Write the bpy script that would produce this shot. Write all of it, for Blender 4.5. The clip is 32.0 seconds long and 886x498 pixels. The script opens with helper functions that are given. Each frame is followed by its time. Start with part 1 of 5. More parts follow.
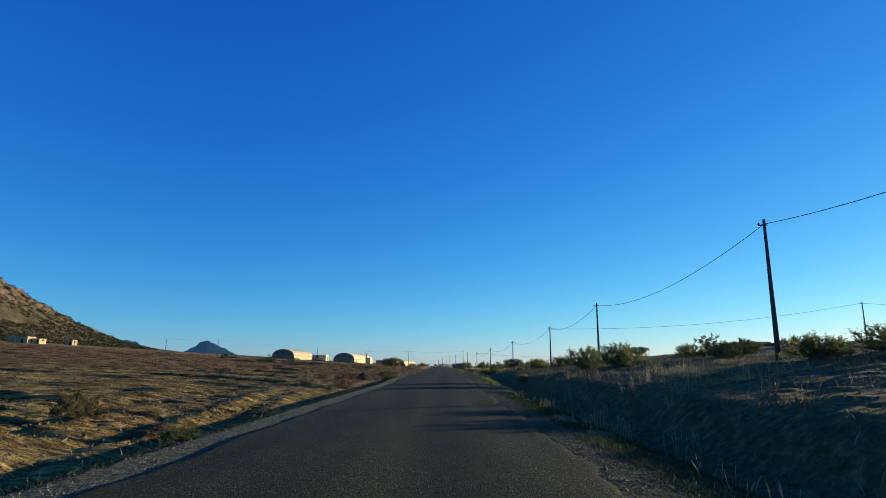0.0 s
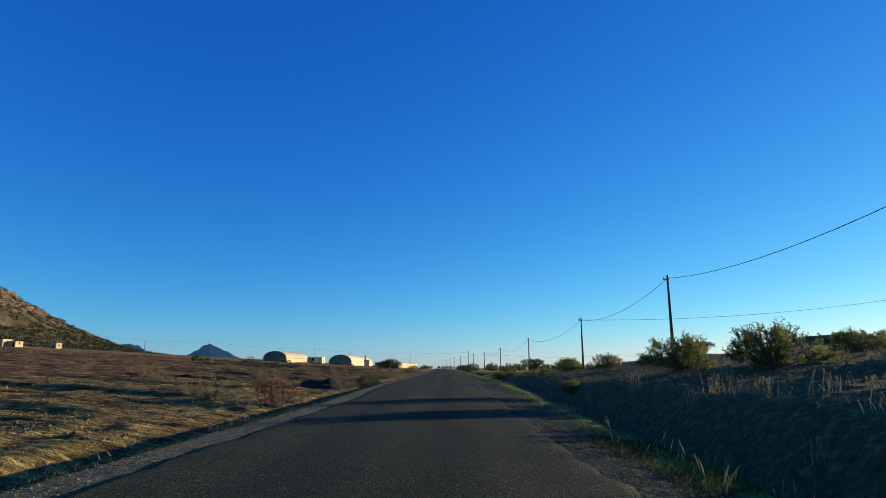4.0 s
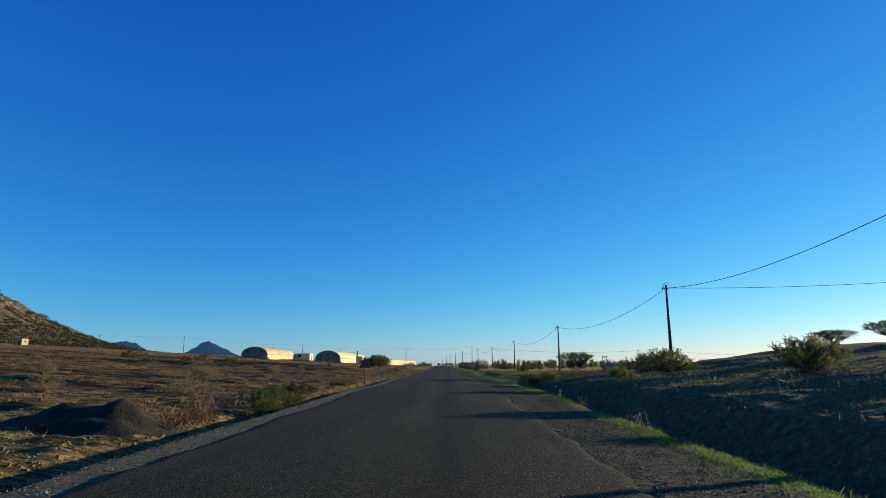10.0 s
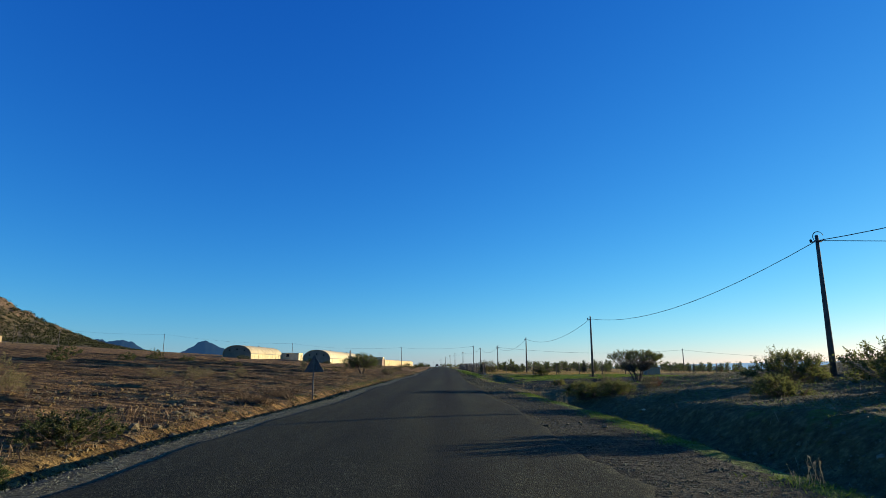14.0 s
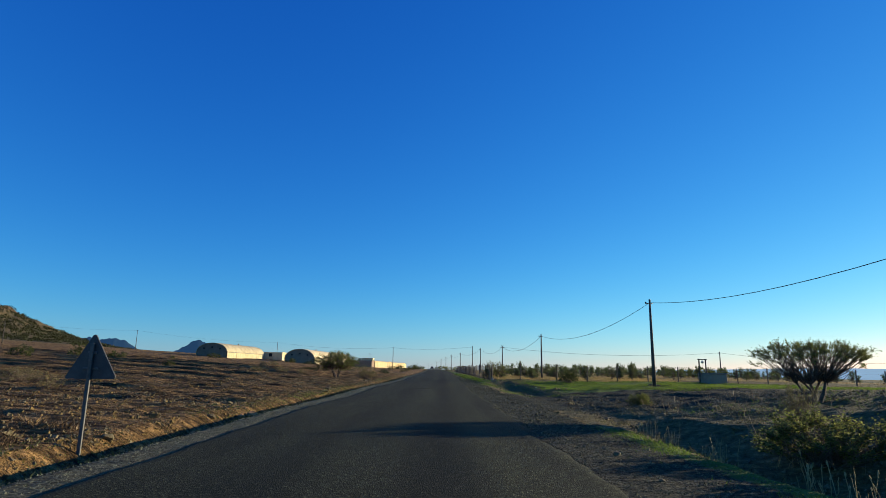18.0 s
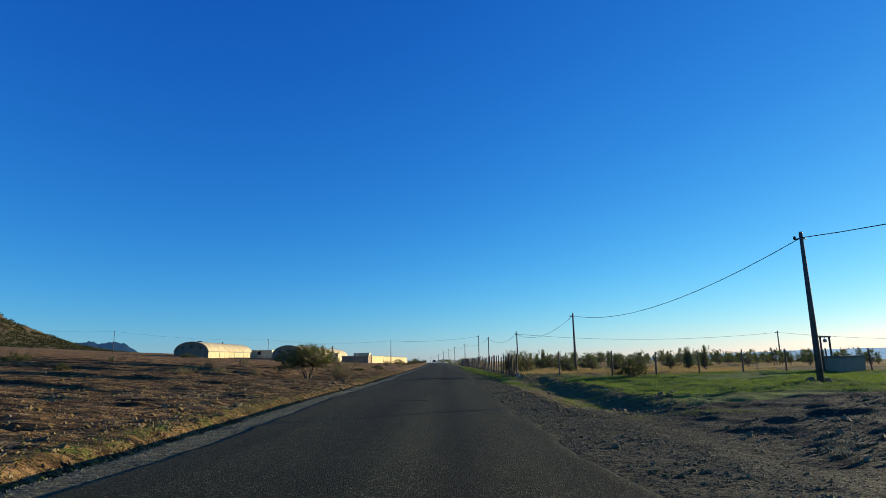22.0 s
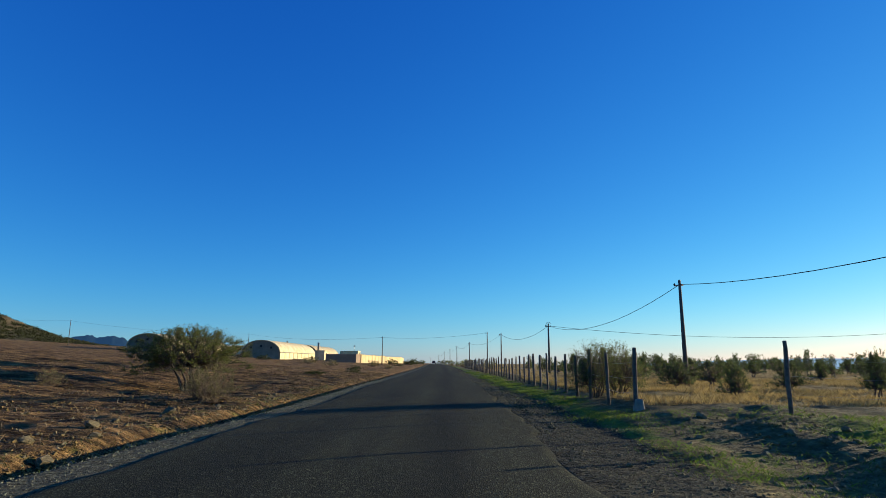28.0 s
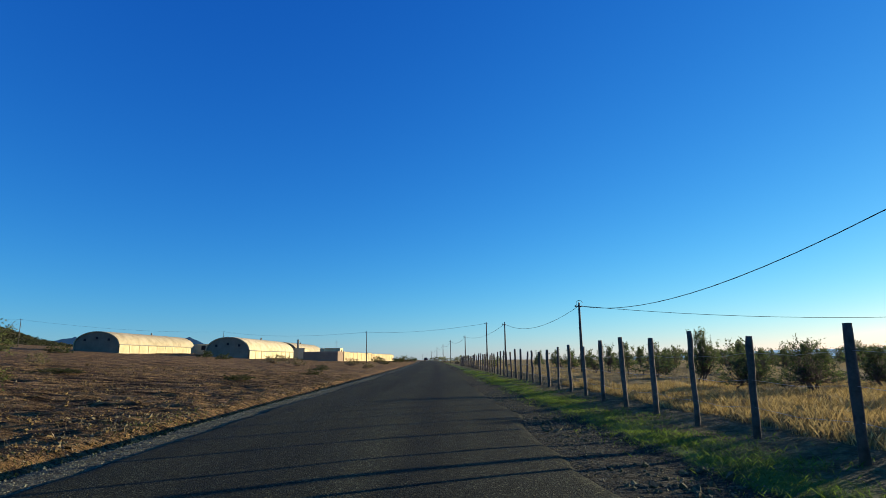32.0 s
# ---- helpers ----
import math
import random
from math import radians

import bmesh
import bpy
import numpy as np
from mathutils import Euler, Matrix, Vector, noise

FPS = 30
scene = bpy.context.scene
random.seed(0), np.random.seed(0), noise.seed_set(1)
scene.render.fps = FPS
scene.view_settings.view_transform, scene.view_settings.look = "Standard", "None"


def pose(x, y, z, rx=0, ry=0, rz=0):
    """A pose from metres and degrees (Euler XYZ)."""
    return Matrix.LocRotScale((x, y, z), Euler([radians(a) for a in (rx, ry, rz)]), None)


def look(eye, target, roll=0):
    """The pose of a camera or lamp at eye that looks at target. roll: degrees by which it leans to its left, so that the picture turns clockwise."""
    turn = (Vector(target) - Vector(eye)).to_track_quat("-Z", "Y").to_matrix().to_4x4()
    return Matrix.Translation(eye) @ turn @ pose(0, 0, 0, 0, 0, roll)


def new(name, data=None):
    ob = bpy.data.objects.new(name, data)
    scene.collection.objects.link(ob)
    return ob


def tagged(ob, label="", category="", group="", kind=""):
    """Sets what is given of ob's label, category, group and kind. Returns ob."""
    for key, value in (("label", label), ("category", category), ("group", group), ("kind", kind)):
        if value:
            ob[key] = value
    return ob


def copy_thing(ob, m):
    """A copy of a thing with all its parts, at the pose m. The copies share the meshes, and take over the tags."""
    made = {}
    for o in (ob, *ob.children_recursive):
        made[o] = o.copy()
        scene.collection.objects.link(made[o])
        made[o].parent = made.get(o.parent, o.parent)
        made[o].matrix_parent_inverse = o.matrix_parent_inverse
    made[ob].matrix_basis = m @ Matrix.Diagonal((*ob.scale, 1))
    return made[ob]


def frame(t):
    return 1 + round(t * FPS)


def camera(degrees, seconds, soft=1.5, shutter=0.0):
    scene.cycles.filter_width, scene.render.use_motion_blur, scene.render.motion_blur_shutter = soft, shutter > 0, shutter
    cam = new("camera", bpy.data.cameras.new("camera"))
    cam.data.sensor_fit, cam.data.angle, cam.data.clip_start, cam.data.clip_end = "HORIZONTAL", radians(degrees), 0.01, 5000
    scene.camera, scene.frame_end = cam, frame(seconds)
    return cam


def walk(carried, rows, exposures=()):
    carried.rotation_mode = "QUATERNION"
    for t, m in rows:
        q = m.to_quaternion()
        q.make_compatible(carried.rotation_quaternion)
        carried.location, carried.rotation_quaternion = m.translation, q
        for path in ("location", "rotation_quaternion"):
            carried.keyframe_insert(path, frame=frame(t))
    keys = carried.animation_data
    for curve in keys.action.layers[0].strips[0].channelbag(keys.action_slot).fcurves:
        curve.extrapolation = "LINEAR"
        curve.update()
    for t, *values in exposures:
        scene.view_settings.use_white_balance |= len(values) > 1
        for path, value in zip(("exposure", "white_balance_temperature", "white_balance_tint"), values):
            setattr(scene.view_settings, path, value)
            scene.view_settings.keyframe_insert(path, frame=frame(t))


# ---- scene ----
# ---- camera ----
cam = camera(75.04, 32.0, soft=0.8)
# seconds, x, y, z, yaw, pitch, roll
PATH = [
    (0, -0.07, 0.15, 1.424, 0.13, 11.29, -0.22),
    (0.5, -0.05, 2.60, 1.411, 0.18, 11.22, 0.08),
    (1, -0.03, 5.04, 1.398, -0.08, 11.21, 0.28),
    (1.5, -0.02, 7.48, 1.386, 0.19, 11.27, 0.38),
    (2, 0.00, 9.91, 1.375, 0.42, 11.26, 0.42),
    (2.5, 0.02, 12.33, 1.365, 0.34, 11.15, 0.47),
    (3, 0.04, 14.74, 1.355, 0.41, 11.46, 0.42),
    (3.5, 0.07, 17.14, 1.346, 0.57, 11.53, 0.27),
    (4, 0.09, 19.53, 1.336, 0.48, 11.51, 0.09),
    (4.5, 0.12, 21.91, 1.327, 0.42, 11.47, -0.09),
    (5, 0.14, 24.29, 1.318, 0.38, 11.39, -0.28),
    (5.5, 0.16, 26.65, 1.311, 0.36, 11.25, -0.50),
    (6, 0.17, 29.01, 1.309, 0.08, 11.43, -0.39),
    (6.5, 0.18, 31.36, 1.311, -0.03, 11.42, -0.20),
    (7, 0.18, 33.70, 1.319, -0.04, 11.45, -0.03),
    (7.5, 0.17, 36.03, 1.331, -0.22, 11.41, 0.08),
    (8, 0.15, 38.36, 1.347, 0.32, 11.57, 0.08),
    (8.5, 0.12, 40.68, 1.364, 0.15, 11.36, 0.07),
    (9, 0.09, 42.99, 1.380, 0.09, 11.63, 0.08),
    (9.5, 0.06, 45.28, 1.396, 0.33, 11.32, 0.10),
    (10, 0.04, 47.56, 1.412, 0.50, 11.22, 0.21),
    (10.5, 0.02, 49.83, 1.428, 0.39, 11.31, 0.35),
    (11, -0.00, 52.08, 1.447, 0.20, 11.34, 0.45),
    (11.5, -0.01, 54.33, 1.465, 0.42, 11.21, 0.54),
    (12, -0.02, 56.58, 1.481, 0.22, 11.33, 0.57),
    (12.5, -0.02, 58.83, 1.493, 0.25, 11.30, 0.53),
    (13, -0.02, 61.10, 1.497, 0.32, 11.21, 0.39),
    (13.5, -0.01, 63.37, 1.495, 0.43, 11.29, 0.16),
    (14, -0.00, 65.66, 1.485, 0.46, 11.30, -0.13),
    (14.5, 0.01, 67.96, 1.470, 0.38, 11.35, -0.38),
    (15, 0.02, 70.27, 1.450, 0.44, 11.37, -0.38),
    (15.5, 0.02, 72.58, 1.430, 0.51, 11.34, -0.44),
    (16, 0.02, 74.90, 1.413, 0.59, 11.31, -0.57),
    (16.5, 0.01, 77.22, 1.401, 0.69, 11.24, -0.77),
    (17, -0.00, 79.53, 1.396, 0.48, 11.31, -0.83),
    (17.5, -0.02, 81.83, 1.397, 0.57, 11.64, -0.87),
    (18, -0.03, 84.11, 1.403, 0.17, 11.55, -0.85),
    (18.5, -0.04, 86.37, 1.411, -0.16, 11.40, -0.74),
    (19, -0.04, 88.61, 1.416, -0.53, 11.34, -0.50),
    (19.5, -0.06, 90.84, 1.418, -0.39, 10.97, -0.17),
    (20, -0.07, 93.05, 1.415, -0.54, 11.02, 0.23),
    (20.5, -0.09, 95.25, 1.408, -0.10, 10.67, 0.58),
    (21, -0.10, 97.44, 1.401, -0.18, 10.90, 0.87),
    (21.5, -0.12, 99.62, 1.395, -0.20, 10.76, 1.04),
    (22, -0.14, 101.80, 1.393, 0.06, 10.89, 1.02),
    (22.5, -0.15, 103.98, 1.395, 0.20, 10.86, 0.83),
    (23, -0.16, 106.17, 1.400, 0.05, 10.82, 0.61),
    (23.5, -0.17, 108.36, 1.406, 0.03, 10.83, 0.37),
    (24, -0.16, 110.57, 1.413, 0.02, 10.74, 0.08),
    (24.5, -0.15, 112.78, 1.418, 0.28, 10.15, -0.21),
    (25, -0.13, 115.01, 1.419, 0.44, 10.51, -0.49),
    (25.5, -0.11, 117.23, 1.417, 0.60, 10.53, -0.61),
    (26, -0.08, 119.47, 1.411, 0.50, 10.75, -0.48),
    (26.5, -0.06, 121.71, 1.402, 0.43, 10.88, -0.39),
    (27, -0.04, 123.95, 1.393, 0.35, 10.95, -0.32),
    (27.5, -0.03, 126.18, 1.383, 0.27, 10.94, -0.28),
    (28, -0.02, 128.42, 1.374, 0.38, 11.00, -0.18),
    (28.5, -0.01, 130.65, 1.365, 0.30, 10.94, -0.09),
    (29, 0.00, 132.87, 1.357, 0.41, 10.83, -0.01),
    (29.5, 0.02, 135.08, 1.351, 0.42, 10.71, 0.07),
    (30, 0.05, 137.28, 1.346, 0.16, 10.83, 0.22),
    (30.5, 0.08, 139.48, 1.342, -0.35, 10.67, 0.43),
    (31, 0.12, 141.68, 1.340, -0.34, 10.91, 0.57),
    (31.5, 0.15, 143.88, 1.339, -0.64, 10.97, 0.65),
    (32, 0.18, 146.07, 1.338, -0.43, 10.68, 0.75),
]
walk(cam, [(t, pose(x, y, z, 90 + pitch, 0, yaw) @ pose(0, 0, 0, 0, 0, -roll)) for t, x, y, z, yaw, pitch, roll in PATH],
     exposures=[(0, 0.7), (32, 0.7)])
# ---- light: low morning sun from ahead on the right, clear sky ----
SUN_ELEVATION, SUN_AHEAD = 9.0, 26.0
SUN_WAY = Vector((math.cos(radians(SUN_AHEAD)) * math.cos(radians(SUN_ELEVATION)),
                  math.sin(radians(SUN_AHEAD)) * math.cos(radians(SUN_ELEVATION)), math.sin(radians(SUN_ELEVATION))))
world = bpy.data.worlds.new("sky")
scene.world = world
world.use_nodes = True
wn, wl = world.node_tree.nodes, world.node_tree.links
wn.clear()
sky = wn.new("ShaderNodeTexSky")
sky.sky_type = "NISHITA"
sky.sun_disc = False
sky.sun_elevation = radians(SUN_ELEVATION)
sky.sun_rotation = radians(90 - SUN_AHEAD)
sky.altitude = 900
sky.air_density, sky.dust_density, sky.ozone_density = 1.0, 0.2, 3.5
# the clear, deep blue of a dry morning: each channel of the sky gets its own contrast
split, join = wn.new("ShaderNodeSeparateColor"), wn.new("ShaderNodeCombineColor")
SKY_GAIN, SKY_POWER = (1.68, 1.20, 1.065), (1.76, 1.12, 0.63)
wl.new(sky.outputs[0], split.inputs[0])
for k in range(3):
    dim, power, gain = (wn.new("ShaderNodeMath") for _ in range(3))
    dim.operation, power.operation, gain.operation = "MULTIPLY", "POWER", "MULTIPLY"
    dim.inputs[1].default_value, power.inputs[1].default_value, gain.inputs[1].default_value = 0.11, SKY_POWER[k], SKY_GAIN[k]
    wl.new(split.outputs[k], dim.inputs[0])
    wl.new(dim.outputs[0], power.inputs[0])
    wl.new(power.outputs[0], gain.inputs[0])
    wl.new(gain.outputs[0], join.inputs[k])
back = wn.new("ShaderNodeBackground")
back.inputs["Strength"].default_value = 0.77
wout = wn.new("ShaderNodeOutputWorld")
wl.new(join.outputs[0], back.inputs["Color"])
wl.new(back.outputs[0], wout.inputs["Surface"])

sun = new("sun", bpy.data.lights.new("sun", "SUN"))
sun.data.energy, sun.data.angle, sun.data.color = 5.0, radians(0.53), (1.0, 0.87, 0.60)
sun.matrix_world = look(SUN_WAY * 200, (0, 0, 0))


# ---- materials ----
def material(name, colours, size=1.0, rough=0.85, bump=0.3, bump_size=0.05, metal=0.0, spots=None, detail=8.0):
    """Two noises at real sizes (metres) for colour, one more for relief. colours: dark to light."""
    m = bpy.data.materials.new(name)
    m.use_nodes = True
    n, l = m.node_tree.nodes, m.node_tree.links
    b = n["Principled BSDF"]
    co = n.new("ShaderNodeTexCoord")
    n1 = n.new("ShaderNodeTexNoise")
    n1.inputs["Scale"].default_value, n1.inputs["Detail"].default_value = 1 / size, detail
    n1.inputs["Roughness"].default_value = 0.65
    l.new(co.outputs["Object"], n1.inputs["Vector"])
    ramp = n.new("ShaderNodeValToRGB")
    e = ramp.color_ramp.elements
    e[0].position, e[0].color = 0.32, (*colours[0], 1)
    e[1].position, e[1].color = 0.68, (*colours[-1], 1)
    for k, c in enumerate(colours[1:-1]):
        e.new(0.32 + 0.36 * (k + 1) / (len(colours) - 1)).color = (*c, 1)
    l.new(n1.outputs["Fac"], ramp.inputs["Fac"])
    info = n.new("ShaderNodeObjectInfo")
    vary = n.new("ShaderNodeMapRange")
    vary.inputs["To Min"].default_value, vary.inputs["To Max"].default_value = 0.82, 1.15
    l.new(info.outputs["Random"], vary.inputs["Value"])
    hsv = n.new("ShaderNodeHueSaturation")
    l.new(ramp.outputs["Color"], hsv.inputs["Color"])
    l.new(vary.outputs["Result"], hsv.inputs["Value"])
    l.new(hsv.outputs["Color"], b.inputs["Base Color"])
    b.inputs["Roughness"].default_value, b.inputs["Metallic"].default_value = rough, metal
    b.inputs["Specular IOR Level"].default_value = 0.25
    n2 = n.new("ShaderNodeTexNoise")
    n2.inputs["Scale"].default_value, n2.inputs["Detail"].default_value = 1 / bump_size, 5
    l.new(co.outputs["Object"], n2.inputs["Vector"])
    bp = n.new("ShaderNodeBump")
    bp.inputs["Strength"].default_value, bp.inputs["Distance"].default_value = bump, bump_size * 0.6
    l.new(n2.outputs["Fac"], bp.inputs["Height"])
    l.new(bp.outputs["Normal"], b.inputs["Normal"])
    return m


def leaf_material(name, dark, light, through_light=0.25, rough=0.7):
    m = bpy.data.materials.new(name)
    m.use_nodes = True
    n, l = m.node_tree.nodes, m.node_tree.links
    b, out = n["Principled BSDF"], n["Material Output"]
    geo = n.new("ShaderNodeNewGeometry")
    ramp = n.new("ShaderNodeValToRGB")
    ramp.color_ramp.elements[0].color, ramp.color_ramp.elements[1].color = (*dark, 1), (*light, 1)
    l.new(geo.outputs["Random Per Island"], ramp.inputs["Fac"])
    l.new(ramp.outputs["Color"], b.inputs["Base Color"])
    b.inputs["Roughness"].default_value = rough
    b.inputs["Specular IOR Level"].default_value = 0.2
    tr = n.new("ShaderNodeBsdfTranslucent")
    l.new(ramp.outputs["Color"], tr.inputs["Color"])
    mix = n.new("ShaderNodeMixShader")
    mix.inputs["Fac"].default_value = through_light
    l.new(b.outputs[0], mix.inputs[1])
    l.new(tr.outputs[0], mix.inputs[2])
    l.new(mix.outputs[0], out.inputs["Surface"])
    return m


def ground_material():
    """Earth whose kind follows the plan's zones: gravel, green growth, straw, and dark bank soil."""
    m = bpy.data.materials.new("earth")
    m.use_nodes = True
    n, l = m.node_tree.nodes, m.node_tree.links
    b = n["Principled BSDF"]
    geo = n.new("ShaderNodeNewGeometry")

    def noise_at(size, detail=6.0, rough=0.6):
        t = n.new("ShaderNodeTexNoise")
        t.inputs["Scale"].default_value, t.inputs["Detail"].default_value = 1 / size, detail
        t.inputs["Roughness"].default_value = rough
        l.new(geo.outputs["Position"], t.inputs["Vector"])
        return t.outputs["Fac"]

    def ramp_of(fac, stops):
        r = n.new("ShaderNodeValToRGB")
        e = r.color_ramp.elements
        e[0].position, e[0].color = stops[0][0], (*stops[0][1], 1)
        e[1].position, e[1].color = stops[-1][0], (*stops[-1][1], 1)
        for p, c in stops[1:-1]:
            e.new(p).color = (*c, 1)
        l.new(fac, r.inputs["Fac"])
        return r.outputs["Color"]

    def mixed(a, bcol, fac):
        x = n.new("ShaderNodeMix")
        x.data_type = "RGBA"
        l.new(fac, x.inputs["Factor"])
        l.new(a, x.inputs[6])
        l.new(bcol, x.inputs[7])
        return x.outputs[2]

    def zone(name, size=0.5, low=0.35, high=0.65):
        a = n.new("ShaderNodeAttribute")
        a.attribute_name = name
        add = n.new("ShaderNodeMath")
        add.operation = "ADD"
        l.new(a.outputs["Fac"], add.inputs[0])
        l.new(noise_at(size, 5), add.inputs[1])
        r = n.new("ShaderNodeMapRange")
        r.inputs["From Min"].default_value, r.inputs["From Max"].default_value = 0.5 + low, 0.5 + high
        l.new(add.outputs[0], r.inputs["Value"])
        return r.outputs["Result"]

    big, mid, small = noise_at(7.0, 4), noise_at(0.8), noise_at(0.09, 4, 0.7)
    soil = mixed(ramp_of(mid, [(0.3, (0.10, 0.076, 0.022)), (0.5, (0.20, 0.152, 0.048)), (0.72, (0.33, 0.26, 0.10))]),
                 ramp_of(mid, [(0.3, (0.125, 0.08, 0.024)), (0.7, (0.25, 0.162, 0.05))]), ramp_of(big, [(0.4, (0, 0, 0)), (0.62, (1, 1, 1))]))
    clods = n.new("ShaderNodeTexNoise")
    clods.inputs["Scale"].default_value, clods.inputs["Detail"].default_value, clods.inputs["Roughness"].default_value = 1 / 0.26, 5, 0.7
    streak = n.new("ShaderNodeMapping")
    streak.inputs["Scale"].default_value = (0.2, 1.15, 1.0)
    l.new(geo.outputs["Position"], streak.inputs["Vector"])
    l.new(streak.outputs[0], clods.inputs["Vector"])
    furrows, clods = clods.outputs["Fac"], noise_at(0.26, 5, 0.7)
    # shade in the furrows and sun on their crests, put into the soil colour
    furrow_shade = n.new("ShaderNodeMix")
    furrow_shade.data_type, furrow_shade.blend_type = "RGBA", "MULTIPLY"
    furrow_shade.inputs["Factor"].default_value = 1.0
    l.new(soil, furrow_shade.inputs[6])
    l.new(ramp_of(furrows, [(0.37, (0.26, 0.25, 0.24)), (0.49, (0.88, 0.86, 0.84)), (0.62, (1.85, 1.8, 1.72))]), furrow_shade.inputs[7])
    soil = furrow_shade.outputs[2]
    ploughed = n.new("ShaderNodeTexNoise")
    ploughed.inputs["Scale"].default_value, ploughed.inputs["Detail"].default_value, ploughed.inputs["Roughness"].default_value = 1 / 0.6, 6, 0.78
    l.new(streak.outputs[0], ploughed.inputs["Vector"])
    # broader plough rows, again with shade and sunlit tops in the colour
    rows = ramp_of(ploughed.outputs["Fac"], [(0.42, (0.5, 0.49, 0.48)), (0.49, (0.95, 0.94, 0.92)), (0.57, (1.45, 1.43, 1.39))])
    bank = ramp_of(clods, [(0.3, (0.06, 0.047, 0.019)), (0.52, (0.15, 0.115, 0.046)), (0.72, (0.30, 0.23, 0.098))])
    gravel = ramp_of(small, [(0.3, (0.010, 0.0095, 0.005)), (0.54, (0.038, 0.035, 0.019)), (0.76, (0.17, 0.155, 0.09))])
    green = ramp_of(mid, [(0.3, (0.06, 0.085, 0.014)), (0.7, (0.17, 0.24, 0.032))])
    # red soil with furrow shade and lit crests painted in
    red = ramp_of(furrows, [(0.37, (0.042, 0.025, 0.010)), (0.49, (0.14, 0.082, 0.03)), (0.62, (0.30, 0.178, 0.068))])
    straw = ramp_of(mid, [(0.3, (0.20, 0.135, 0.045)), (0.7, (0.42, 0.29, 0.105))])
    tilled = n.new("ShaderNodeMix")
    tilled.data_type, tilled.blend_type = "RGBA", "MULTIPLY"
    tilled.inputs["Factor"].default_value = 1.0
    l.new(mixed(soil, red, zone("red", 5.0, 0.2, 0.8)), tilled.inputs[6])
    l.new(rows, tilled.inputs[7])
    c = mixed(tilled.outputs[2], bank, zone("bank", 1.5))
    c = mixed(c, straw, zone("straw", 1.2))
    c = mixed(c, green, zone("green", 0.7))
    c = mixed(c, gravel, zone("gravel", 0.4))
    chalk = ramp_of(small, [(0.3, (0.05, 0.045, 0.025)), (0.54, (0.13, 0.118, 0.066)), (0.76, (0.25, 0.23, 0.135))])
    c = mixed(c, chalk, zone("chalk", 0.4))
    l.new(c, b.inputs["Base Color"])
    b.inputs["Roughness"].default_value = 0.95
    b.inputs["Specular IOR Level"].default_value = 0.15
    bp = n.new("ShaderNodeBump")
    bp.inputs["Strength"].default_value, bp.inputs["Distance"].default_value = 0.7, 0.05
    l.new(small, bp.inputs["Height"])
    bp2 = n.new("ShaderNodeBump")
    bp2.inputs["Strength"].default_value, bp2.inputs["Distance"].default_value = 0.6, 0.25
    l.new(mid, bp2.inputs["Height"])
    bp3 = n.new("ShaderNodeBump")
    bp3.inputs["Strength"].default_value, bp3.inputs["Distance"].default_value = 0.9, 0.16
    both = n.new("ShaderNodeMath")
    both.operation = "ADD"
    l.new(clods, both.inputs[0])
    l.new(furrows, both.inputs[1])
    l.new(both.outputs[0], bp3.inputs["Height"])
    l.new(bp.outputs["Normal"], bp3.inputs["Normal"])
    l.new(bp3.outputs["Normal"], bp2.inputs["Normal"])
    bp4 = n.new("ShaderNodeBump")
    bp4.inputs["Strength"].default_value, bp4.inputs["Distance"].default_value = 0.8, 0.35
    l.new(ploughed.outputs["Fac"], bp4.inputs["Height"])
    l.new(bp2.outputs["Normal"], bp4.inputs["Normal"])
    l.new(bp4.outputs["Normal"], b.inputs["Normal"])
    return m


